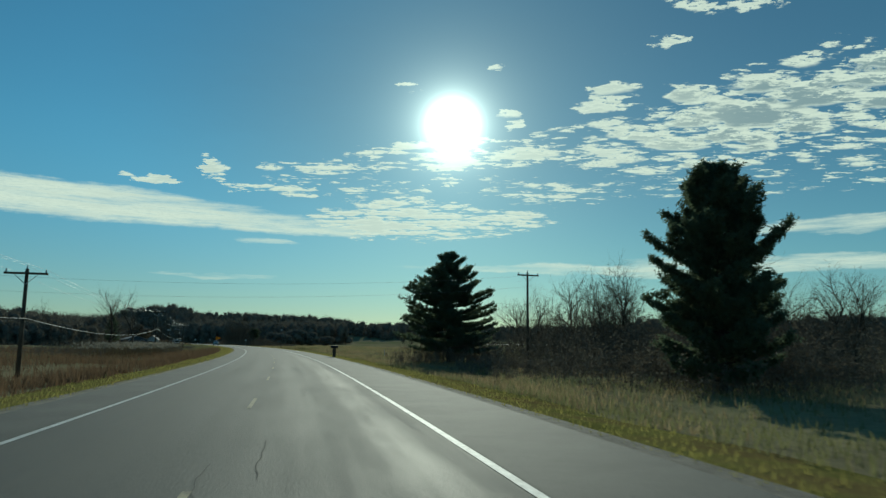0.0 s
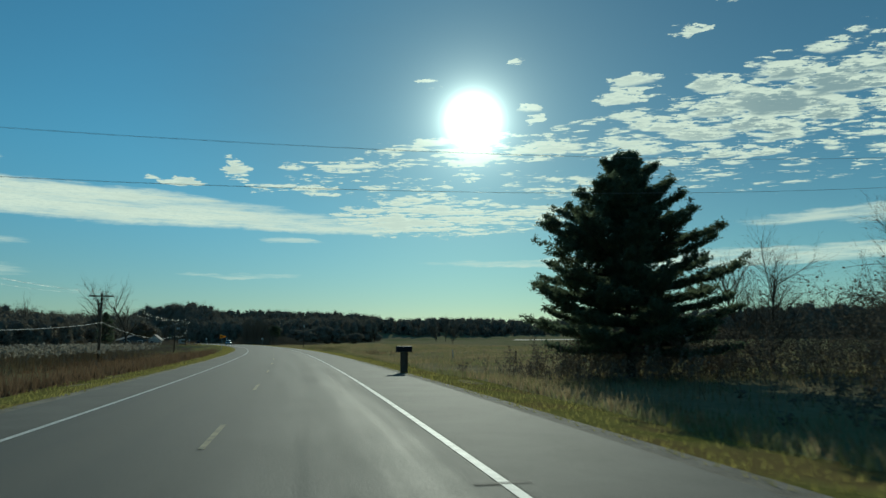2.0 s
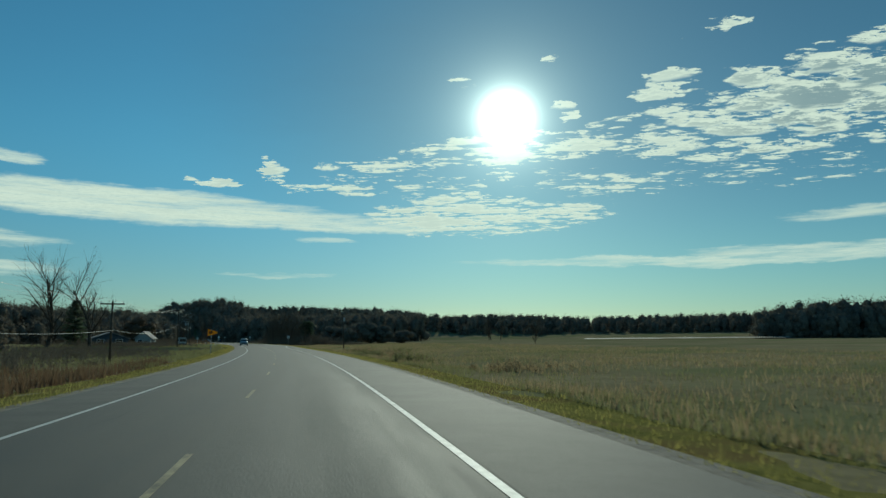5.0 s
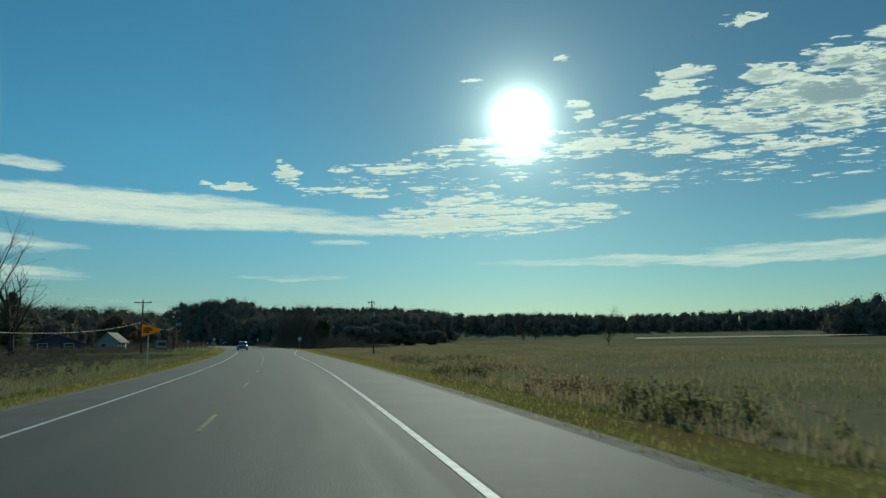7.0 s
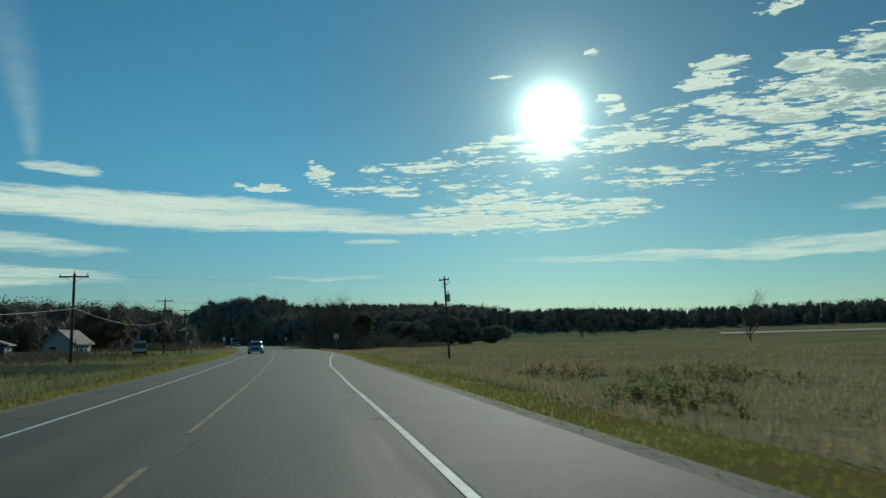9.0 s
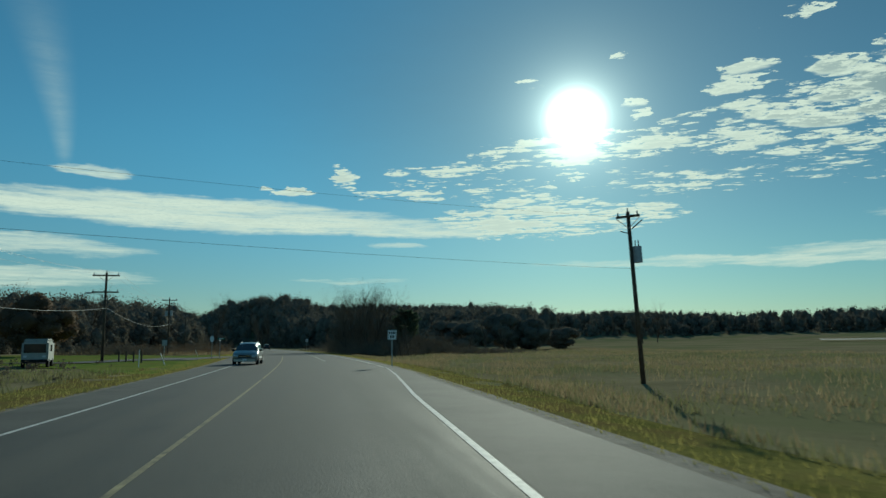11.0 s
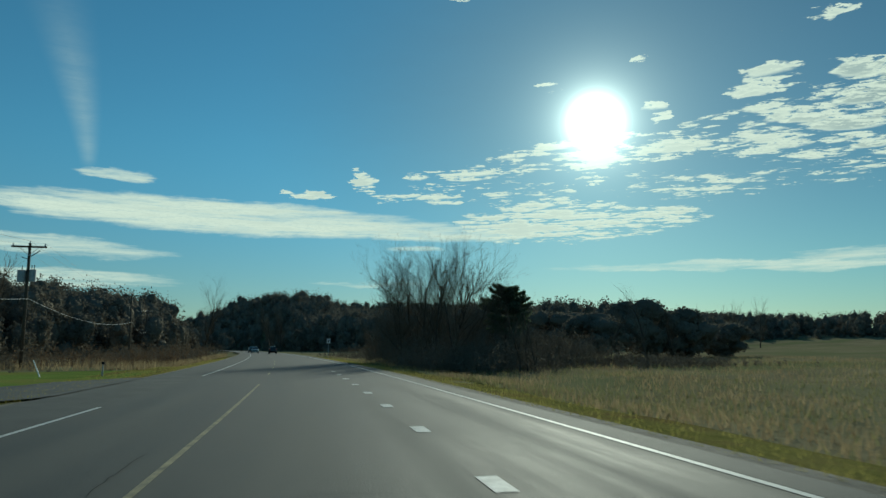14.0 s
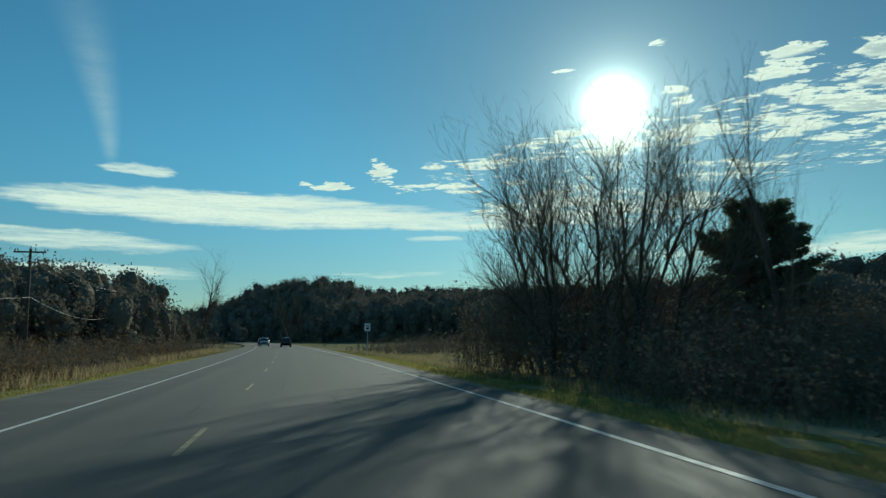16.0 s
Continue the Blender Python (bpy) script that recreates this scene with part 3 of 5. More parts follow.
def far_woods(name, label, line, depth, gap, rows, mat, leaf=0.6, per=150, seed=1, tallest=17.0, front=0.0):
    """A belt of woodland along a line of (x, y, height): trunks and close rounded crowns of small leaf clumps."""
    rng = np.random.default_rng(seed)
    pts = np.array(line, float)
    seg = np.hypot(*np.diff(pts[:, :2], axis=0).T)
    cum = np.concatenate([[0], np.cumsum(seg)])
    place = []
    for r in range(rows):
        for u in np.arange(0, cum[-1], gap) + rng.uniform(-gap / 2, gap / 2, len(np.arange(0, cum[-1], gap))):
            x, y, h = (np.interp(u, cum, pts[:, i]) for i in range(3))
            k = min(max(int(np.searchsorted(cum, u)) - 1, 0), len(seg) - 1)
            nx, ny = (pts[k + 1, 1] - pts[k, 1]) / seg[k], -(pts[k + 1, 0] - pts[k, 0]) / seg[k]
            fr = front * min(max((h - 19.0) / 9.0, 0.0), 1.0)
            off = fr + (depth - fr) * (r + rng.uniform(-0.4, 0.4)) / max(rows - 1, 1)
            top = min(h, tallest) * rng.uniform(0.92, 1.02) * (rng.uniform(0.35, 0.7) if r == 0 else rng.uniform(0.7, 1.0) if r == 1 else 1.0)
            place.append((x + nx * off, y + ny * off, top))
    place = np.array(place)
    base = land(place[:, 0], place[:, 1]) - 0.2
    n, k = len(place), 5
    top = place[:, 2]
    wide = rng.uniform(0.26, 0.37, n) * top
    tall = top * rng.uniform(0.97, 1.08, n)
    mid = np.stack([place[:, 0], place[:, 1], base + top - tall * 0.5], axis=1)
    # each crown: one body and lumps about it, then leaves on their outsides
    off = rng.normal(size=(n, k, 3))
    off /= np.linalg.norm(off, axis=2, keepdims=True)
    off *= np.stack([wide * 0.55, wide * 0.55, tall * 0.26], axis=1)[:, None, :]
    off[:, 0] = 0
    rad = np.stack([wide * 0.52, wide * 0.52, tall * 0.20], axis=1)[:, None, :] * rng.uniform(0.75, 1.1, (n, k, 1))
    rad[:, 0] = np.stack([wide * 0.82, wide * 0.82, tall * 0.45], axis=1)
    off[:, 1, 2] = -tall * 0.32                       # one lump of undergrowth
    rad[:, 1] = np.stack([wide * 0.9, wide * 0.9, tall * 0.24], axis=1)
    at, rad = (mid[:, None, :] + off).reshape(-1, 3), rad.reshape(-1, 3)
    pick = rng.integers(0, n * k, n * per)
    way = rng.normal(size=(n * per, 3))
    way /= np.linalg.norm(way, axis=1, keepdims=True)
    leaves = [at[pick] + way * rad[pick] * rng.uniform(0.62, 1.03, (n * per, 1))]
    m = per // 6                    # undergrowth
    low = np.repeat(np.arange(n), m)
    leaves.append(np.stack([place[low, 0] + rng.normal(0, gap * 0.6, n * m), place[low, 1] + rng.normal(0, gap * 0.6, n * m),
                            base[low] + np.abs(rng.normal(0, 0.14, n * m)) * top[low]], axis=1))
    # bare twig ends that fray the outline
    t = per // 8
    rim = rng.integers(0, n * k, n * t)
    way = rng.normal(size=(n * t, 3))
    way[:, 2] = np.abs(way[:, 2]) + 0.4
    way /= np.linalg.norm(way, axis=1, keepdims=True)
    tip = at[rim] + way * rad[rim] * 0.72
    foot = np.stack([place[:, 0], place[:, 1], base], axis=1)
    head = foot + np.stack([np.zeros(n), np.zeros(n), top * 0.7], axis=1)
    ob = thing(name, label, "woods", kind="stuff")
    part("trunks", tubes(foot, head, top * 0.02, top * 0.006, 4), M_BARK, ob)["kind"] = "stuff"
    part("crown_bodies", lump_mesh(rng, at, rad * 0.60), M_WOOD_BODY, ob, smooth=True)["kind"] = "stuff"
    part("crown_leaves", cards(rng, np.concatenate(leaves), leaf), mat, ob)["kind"] = "stuff"
    part("twig_ends", spikes(tip, tip + (way + np.array([0, 0, 0.6])) * rng.uniform(0.4, 1.3, (n * t, 1)) * leaf * 1.4, np.full(n * t, 0.03 + 0.02 * leaf)), M_TWIG, ob)["kind"] = "stuff"
    return ob


def branches(rng, foot, height, spread, levels=4, kids=4, start=0.25, lean=(0, 0), radius=None, up=0.35, wiggle=0.12):
    """A bare tree grown limb by limb: lists of bar ends and radii."""
    A, B, RA, RB, LEVEL = [], [], [], [], []
    radius = radius or height * 0.016

    def grow(p, d, length, r, level):
        steps = (4, 4, 3, 2, 1)[level]
        q, dd = np.array(p, float), np.array(d, float)
        for i in range(steps):
            dd = dd + rng.normal(0, wiggle, 3) + np.array([0, 0, up * 0.12])
            dd /= np.linalg.norm(dd)
            e = q + dd * length / steps
            r2 = max(r * (1 - 0.72 / steps), 0.004)
            A.append(q); B.append(e); RA.append(r); RB.append(r2); LEVEL.append(level)
            if level < levels and (i + 1) / steps > (start if level == 0 else 0.2):
                for _ in range(kids if level < 2 else max(2, kids - 1)):
                    side = rng.normal(size=3)
                    side -= dd * side.dot(dd)
                    side /= np.linalg.norm(side)
                    nd = dd * rng.uniform(0.5, 0.95) + side * spread * rng.uniform(0.6, 1.1) + np.array([0, 0, up * 0.4])
                    grow(q + (e - q) * rng.uniform(0.3, 1.0), nd / np.linalg.norm(nd), length * rng.uniform(0.38, 0.6), r2 * rng.uniform(0.45, 0.65), level + 1)
            q, r = e, r2

    grow(foot, np.array([lean[0], lean[1], 1.0]) / math.sqrt(1 + lean[0] ** 2 + lean[1] ** 2), height * 0.72, radius, 0)
    return np.array(A), np.array(B), np.array(RA), np.array(RB), np.array(LEVEL)


def spikes(a, b, r):
    """Twig ends: three-sided points."""
    n = len(a)
    v, f = tubes(a, b, r, r, 3)
    v = v.reshape(n, 6, 3)[:, :3]
    v = np.concatenate([v, b[:, None, :]], axis=1).reshape(-1, 3)
    k = (np.arange(n) * 4)[:, None]
    return v, np.concatenate([k + [1, 0, 3], k + [2, 1, 3], k + [0, 2, 3]], axis=0)


def bare_tree(label, at, height, spread=0.55, seed=1, stems=1, stem_spread=1.0, levels=4, kids=3, category="tree", name="bare_tree", group="", up=0.35, girth=0.016, lean=None):
    rng = np.random.default_rng(seed)
    x, y = at
    z = float(land([x], [y])[0]) - 0.15
    ob = thing(name, label, category, (x, y, z), group=group)
    big, small = [], []
    for k in range(stems):
        ang = rng.uniform(0, 2 * math.pi)
        rad = stem_spread * math.sqrt(rng.uniform(0, 1)) if stems > 1 else 0
        out = (math.cos(ang) * 0.25 * rad / max(stem_spread, 0.1), math.sin(ang) * 0.25 * rad / max(stem_spread, 0.1))
        b = branches(rng, (math.cos(ang) * rad, math.sin(ang) * rad, 0), height * rng.uniform(0.75, 1.05) if stems > 1 else height,
                     spread, levels, kids, 0.2, out if stems > 1 else lean or (rng.normal(0, .05), rng.normal(0, .05)), height * girth, up)
        thick = b[2] > height * 0.0035
        big.append(tubes(b[0][thick], b[1][thick], b[2][thick], b[3][thick], 6))
        end = ~thick & (b[4] == levels)
        thin = ~thick & ~end
        small.append(tubes(b[0][thin], b[1][thin], b[2][thin], b[3][thin], 3))
        small.append(spikes(b[0][end], b[1][end], b[2][end]))
    for b in big:
        part("trunk" if stems == 1 else "stem", b, M_BARK, ob, smooth=True)["kind"] = "stuff"
    part("twig_crown", joined(*small), M_TWIG, ob)["kind"] = "stuff"
    return ob


WHITE_PINE = ((0.0, 0.75), (0.12, 0.9), (0.30, 1.0), (0.45, 0.95), (0.6, 0.78), (0.72, 0.62), (0.86, 0.36), (0.96, 0.17), (1.0, 0.07))


def pine(label, at, height, radius, seed=1, bare=0.1, tufts=1.0, name="pine_tree", lean=0.0, whorls=13, profile=WHITE_PINE, rise=(-0.06, 0.42)):
    """A white pine: a tapered stem, tiers of long limbs that turn up at the tip, flat sprays of side twigs with needle tufts.
    profile: reach against height; rise: slope of the lowest and the topmost limbs."""
    rng = np.random.default_rng(seed)
    x, y = at
    z = float(land([x], [y])[0]) - 0.1
    ob = thing(name, label, "tree", (x, y, z))
    pu, pr = zip(*profile)
    n = 7
    u = np.linspace(0, 1, n + 1)
    line = np.stack([lean * u * height, 0.12 * np.sin(u * 5 + seed), u * height], axis=1)
    girth = height * 0.02 * (1 - u) + 0.025
    stem = tubes(line[:-1], line[1:], girth[:-1], girth[1:], 8)
    A, B, RA, RB, tuft = [], [], [], [], []
    for w in range(whorls):
        tier = bare + (0.985 - bare) * (w / (whorls - 1)) ** 0.94
        slope = rise[0] + (rise[1] - rise[0]) * tier ** 1.5 + rng.normal(0, 0.05)
        limbs = int(rng.integers(6, 9))
        turn = rng.uniform(0, 2 * math.pi)
        for k in range(limbs):
            uu = min(max(tier + rng.normal(0, 0.012), bare * 0.9), 0.985)
            ang = turn + (k + rng.uniform(-0.3, 0.3)) * 2 * math.pi / limbs
            reach = radius * np.interp(uu, pu, pr) * rng.uniform(0.66, 1.12)
            p = np.array([lean * uu * height, 0.12 * math.sin(uu * 5 + seed), uu * height])
            d = np.array([math.cos(ang), math.sin(ang), slope + rng.normal(0, 0.07)])
            steps, r = 6, 0.016 * reach + 0.012
            for i in range(steps):
                d = d + np.array([rng.normal(0, .08), rng.normal(0, .08), 0.012 + 0.022 * i])
                d /= np.linalg.norm(d)
                e = p + d * reach / steps
                A.append(p); B.append(e); RA.append(r); RB.append(r * 0.74)
                r *= 0.74
                if i == 0 and reach > 1.2:
                    p = e
                    continue
                side = np.array([-d[1], d[0], 0.0])
                frac = (i + 0.5) / steps
                long = reach * 0.30 * (1.15 - 0.75 * frac) + 0.12
                for q in (-1, 1, -1, 1):
                    f = p + (e - p) * rng.uniform(0, 1)
                    way = side * q * rng.uniform(0.5, 1.0) + d * rng.uniform(0.5, 0.9) + np.array([0, 0, rng.uniform(0.0, 0.25)])
                    g = f + way / np.linalg.norm(way) * long * rng.uniform(0.6, 1.2)
                    A.append(f); B.append(g); RA.append(r * 0.5); RB.append(r * 0.25)
                    for _ in range(max(2, int(long * 8.5 * tufts))):
                        c = f + (g - f) * rng.uniform(0.15, 1.05)
                        tuft.append(c + np.array([rng.normal(0, 0.07), rng.normal(0, 0.07), abs(rng.normal(0.03, 0.07))]))
                for _ in range(max(2, int(2.5 * tufts))):
                    tuft.append(p + (e - p) * rng.uniform(0, 1.1) + np.array([rng.normal(0, .05), rng.normal(0, .05), 0.08]))
                p = e
    part("trunk", stem, M_BARK, ob, smooth=True)
    part("bough_frame", tubes(np.array(A), np.array(B), np.array(RA), np.array(RB), 4), M_BARK, ob)["kind"] = "stuff"
    tuft = np.array(tuft)
    # each tuft: a spray of narrow needle bundles
    spray = np.repeat(tuft, 6, axis=0) + rng.normal(0, 0.085, (len(tuft) * 6, 3))
    part("needles", cards(rng, spray, 0.07, 0.2, 4.2, 0.45), M_PINE, ob)["kind"] = "stuff"
    return ob


def brush(name, label, centre, size, height, count, mat=None, seed=1, leafy=0.5):
    """A thicket: many thin leaning stems and small dull leaves."""
    rng = np.random.default_rng(seed)
    cx, cy = centre
    px = cx + rng.normal(0, size[0] / 2, count)
    py = cy + rng.normal(0, size[1] / 2, count)
    s, d = road_offset(px, py)
    keep = np.where(d > 0, d - right_edge(s), -d + left_edge(s)) > 3.5
    px, py = px[keep], py[keep]
    count = len(px)
    pz = land(px, py) - 0.1
    foot = np.stack([px, py, pz], axis=1)
    h = height * rng.uniform(0.35, 1.1, count) * np.exp(-(((px - cx) / size[0]) ** 2 + ((py - cy) / size[1]) ** 2) * 0.35)
    top = foot + np.stack([rng.normal(0, .25, count) * h, rng.normal(0, .25, count) * h, h], axis=1)
    ob = thing(name, label, "shrub", kind="stuff")
    A, B, R = [foot], [top], [np.full(count, 0.016)]
    for i in range(5):
        u = rng.uniform(0.2, 0.95, count)[:, None]
        a = foot + (top - foot) * u
        A.append(a); B.append(a + rng.normal(0, 0.20, (count, 3)) * h[:, None] + np.array([0, 0, 0.22]) * h[:, None]); R.append(np.full(count, 0.008))
    A, B, R = np.concatenate(A), np.concatenate(B), np.concatenate(R)
    part("stems", tubes(A, B, R, R * 0.4, 3), M_TWIG, ob)["kind"] = "stuff"
    n = int(count * 30 * leafy)
    k = rng.integers(0, len(A), n)
    p = A[k] + (B[k] - A[k]) * rng.uniform(0.1, 1.0, n)[:, None] + rng.normal(0, 0.12, (n, 3))
    part("leaves", cards(rng, p, 0.13), mat or M_BRUSH, ob)["kind"] = "stuff"
    return ob


def grass_field(name, label, s_range, d_range, count, height, width, mat, seed, wide=False, clump=0.0, category="grass", lean=0.25):
    """Grass over a stretch of the roadside, denser in clumps."""
    rng = np.random.default_rng(seed)
    s = rng.uniform(*s_range, count)
    lo, hi = d_range
    d = rng.uniform(0, 1, count) ** 1.6 * (hi - lo) + lo
    edge = np.where(d > 0, right_edge(s), left_edge(s))
    p = on_road(s, edge + d)
    if clump:
        q = np.zeros(count)
        for k in range(14):                 # waves of many lengths, no two alike
            way, length, start = rng.uniform(0, math.pi), 2.5 * 1.27 ** k, rng.uniform(0, 7)
            q += np.sin((p[:, 0] * math.cos(way) + p[:, 1] * math.sin(way)) * 2 * math.pi / length + start)
        keep = q / 2.6 > rng.uniform(-1.2, 1.0, count) * clump
        p, s, d, edge = p[keep], s[keep], d[keep], edge[keep]
    p[:, 2] = land(p[:, 0], p[:, 1], (s, edge + d)) - 0.02
    ob = new(name, mesh_of(name, *blades(rng, p, height, width, lean), mat))
    return tagged(ob, label, category, kind="stuff")


far_woods("distant_woods", "dark brown autumn oak woods on a far ridge", WOODS, -30, 5.6, 5, M_WOOD_LEAF, 0.75, 240, 11, front=80.0)
far_woods("roadside_woods", "dark brown oak woods behind the houses", [(-128, 150, 13.4), (-145, 215, 15), (-158, 280, 16.2), (-172, 340, 17), (-186, 432, 19), (-207, 478, 22)], -40, 3.3, 5,
          M_WOOD_LEAF, 0.46, 620, 12, 22.0)
far_woods("forest_edge", "dense dark oak woods at the end of a marsh", [(-420, 780, 30), (-352, 748, 29), (-300, 715, 26.5), (-262, 668, 25), (-234, 625, 24), (-200, 600, 24), (-165, 585, 23.5), (-124, 540, 21.5), (-99, 520, 20)], -40, 4.6, 5,
          M_WOOD_LEAF, 0.68, 500, 13, 34.0)
far_woods("roadside_grove", "dense brown trees before two tall bare ones", [(-168, 176, 10), (-128, 208, 10.2), (-113, 226, 9.6)], -16, 3.0, 4,
          M_WOOD_LEAF, 0.42, 420, 15, 11.0)
far_woods("woodland_grove", "dark brown oak grove at a marsh's far edge", [(120, 521, 20), (150, 508, 25), (200, 495, 25), (320, 470, 26)], -30, 4.6, 4,
          M_WOOD_LEAF, 0.7, 420, 14, 27.0)


# ---------------------------------------------------------------- right-hand marsh, first stretch
pine("tall dark green white pine beside the road", (13.9, 35.0), 11.1, 3.75, 3, tufts=1.7, whorls=16, rise=(0.12, 1.1), bare=0.07,
     profile=((0, 0.8), (0.1, 0.95), (0.3, 1.0), (0.5, 0.98), (0.66, 0.9), (0.8, 0.70), (0.9, 0.46), (0.97, 0.28), (1, 0.16)))
pine("broad dark green white pine in a marsh", (0.65, 85.5), 13.2, 6.3, 5, tufts=1.7, whorls=18, bare=0.12)
bare_tree("bare spreading tree at a thicket's edge", (12.0, 92.0), 9.6, 0.8, 61, levels=3, kids=4, up=0.22, stems=2, stem_spread=1.2)
bare_tree("tall bare tree in a thicket", (17.0, 84.0), 11.0, 0.75, 62, levels=3, kids=4, up=0.22, stems=2, stem_spread=1.2)
bare_tree("bare tree with russet twigs in a thicket", (17.5, 70.0), 10.2, 0.8, 63, levels=3, kids=4, up=0.22, stems=3, stem_spread=1.2)
bare_tree("slender bare tree in a thicket", (23.5, 66.0), 9.2, 0.7, 64, levels=3, kids=4, up=0.22, stems=2, stem_spread=1.2)
bare_tree("bare tree with a few rusty leaves", (25.0, 56.0), 9.4, 0.75, 65, levels=3, kids=4, up=0.22, stems=2, stem_spread=1.2)
bare_tree("slender bare tree in a thicket", (29.0, 52.0), 9.0, 0.7, 66, levels=3, kids=4, up=0.22, stems=2, stem_spread=1.2)
brush("thicket", "dense brown leafless thicket below bare trees", (17, 76), (12, 18), 5.6, 1250, seed=71, leafy=0.75)
brush("thicket", "dense brown leafless thicket below bare trees", (26, 58), (14, 14), 5.2, 1150, seed=72, leafy=0.75)
brush("thicket", "dense brown thicket around a pine's foot", (17, 41), (9, 9), 3.6, 650, seed=73, leafy=0.7)
brush("thicket", "low brown brush around a pine's foot", (2, 87), (8, 6), 2.8, 520, seed=74, leafy=0.7)
brush("thicket", "low brown brush in a marsh", (8, 60), (8, 12), 1.5, 300, seed=75, leafy=0.8)


def utility_pole(label, at, height, turn, arms=1, lean=(0.0, 0.0), transformer=False, lamp=False, arm=2.4):
    """A tarred wooden pole with crossarms, braces and insulators."""
    x, y = at
    z = float(land([x], [y])[0]) - 0.2
    ob = thing("utility_pole", label, "utility pole", (x, y, z), turn)
    h = height - z
    ob.matrix_basis = pose(x, y, z, 0, 0, turn) @ pose(0, 0, 0, lean[0], lean[1], 0)
    part("post", rod((0, 0, 0), (0, 0, h), 0.14, 0.10, 10), M_POLE, ob, smooth=True)
    for k in range(arms):
        za = h - 0.35 - k * 1.6
        part("crossarm", box(arm, 0.10, 0.13, (0, -0.16, za), 0.01), M_POLE, ob)
        for sx in (-1, 1):
            part("brace", rod((sx * 0.65, -0.16, za), (0, -0.12, za - 0.6), 0.02, 0.02, 5), M_STEEL, ob)
            part("insulator", rod((sx * (arm / 2 - 0.12), -0.16, za + 0.13), (sx * (arm / 2 - 0.12), -0.16, za + 0.33), 0.05, 0.035, 7), M_SIGN_GREY, ob)
    part("insulator", rod((0, 0, h), (0, 0, h + 0.22), 0.05, 0.035, 7), M_SIGN_GREY, ob)
    if transformer:
        part("transformer", rod((0.33, 0, h - 2.9), (0.33, 0, h - 2.0), 0.24, 0.24, 14), M_SIGN_GREY, ob, "grey drum transformer", smooth=False)
        if arm > 2:
            part("transformer", rod((-0.40, 0, h - 2.95), (-0.40, 0, h - 2.05), 0.30, 0.30, 14), M_SIGN_GREY, ob, "grey drum transformer")
            part("bushing", rod((-0.40, 0, h - 2.05), (-0.40, 0, h - 1.7), 0.03, 0.03, 6), M_PLASTIC, ob)
        part("bushing", rod((0.25, 0, h - 2.0), (0.25, 0, h - 1.65), 0.03, 0.03, 6), M_PLASTIC, ob)
        part("bushing", rod((0.42, 0, h - 2.0), (0.42, 0, h - 1.65), 0.03, 0.03, 6), M_PLASTIC, ob)
        part("fuse_cutout", rod((0.15, -0.1, h - 1.0), (0.75, -0.1, h - 0.55), 0.035, 0.035, 6), M_PLASTIC, ob)
        part("bracket", rod((-0.1, 0, h - 1.2), (-0.5, 0, h - 1.05), 0.03, 0.03, 6), M_PLASTIC, ob)
    if lamp:
        part("lamp_arm", rod((0, 0, h - 2.2), (-1.3, 0, h - 1.95), 0.03, 0.025, 7), M_STEEL, ob)
        part("lamp_head", box(0.5, 0.24, 0.16, (-1.45, 0, h - 2.05), 0.05, 2), M_SIGN_GREY, ob)
    return ob


POLES = [((-7.0, -25.0), 8.4), ((-25.3, 42.0), 5.8), ((-47.0, 114.6), 6.5), ((-66.0, 178.0), 5.6), ((-92.0, 247.3), 7.8), ((-111.0, 294.0), 8.6),
         ((-133.4, 340.4), 9.4), ((-156.5, 384.0), 9.2), ((-185.0, 428.0), 9.2), ((-222.0, 474.0), 9.5)]
for k, (at, top) in enumerate(POLES):
    a, b = POLES[max(k - 1, 0)][0], POLES[min(k + 1, len(POLES) - 1)][0]
    turn = math.degrees(math.atan2(b[1] - a[1], b[0] - a[0])) - 90
    utility_pole("weathered wooden utility pole carrying roadside wires", at, top, turn, 2 if k == 5 else 1, transformer=(k == 6), lamp=(k == 5))


def wire(label, a, b, sag, r, mat=None):
    """One unbroken wire that sags between two points."""
    n = 22
    u = np.linspace(0, 1, n + 1)[:, None]
    p = np.array(a) * (1 - u) + np.array(b) * u
    p[:, 2] -= (4 * u * (1 - u) * sag)[:, 0]
    way = p[-1] - p[0]
    side = np.array([way[1], -way[0], 0.0]) / np.hypot(way[0], way[1])
    ang = np.arange(5) * 2 * math.pi / 5
    ring = side[None] * np.cos(ang)[:, None] * r + np.array([[0, 0, 1.0]]) * np.sin(ang)[:, None] * r
    v = (p[:, None, :] + ring[None]).reshape(-1, 3)
    i, j = (np.arange(n)[:, None] * 5 + np.arange(5)).ravel(), (np.arange(n)[:, None] * 5 + (np.arange(5) + 1) % 5).ravel()
    ob = new("overhead_wire", mesh_of("overhead_wire", v, np.stack([i, j, j + 5, i + 5], axis=1), mat or M_WIRE, True))
    return tagged(ob, label, "wire", group="overhead wires")


for k in range(len(POLES) - 1):
    (a, ta), (b, tb) = POLES[k], POLES[k + 1]
    d = Vector((b[0] - a[0], b[1] - a[1], 0)).normalized()
    n = Vector((d.y, -d.x, 0))
    for off in (-1.08, 0.0, 1.08):
        za, zb = (ta - 0.02, tb - 0.02) if off else (ta + 0.2, tb + 0.2)
        wire("thin glinting overhead conductor between poles", (a[0] + n.x * off, a[1] + n.y * off, za), (b[0] + n.x * off, b[1] + n.y * off, zb), 0.9, 0.007)
    wire("thick bright cable slung below the conductors", (a[0] + n.x * 0.2, a[1] + n.y * 0.2, min(ta - 3.0, 5.2)), (b[0] + n.x * 0.2, b[1] + n.y * 0.2, min(tb - 3.0, 5.2)), 1.0, 0.014, M_CABLE)

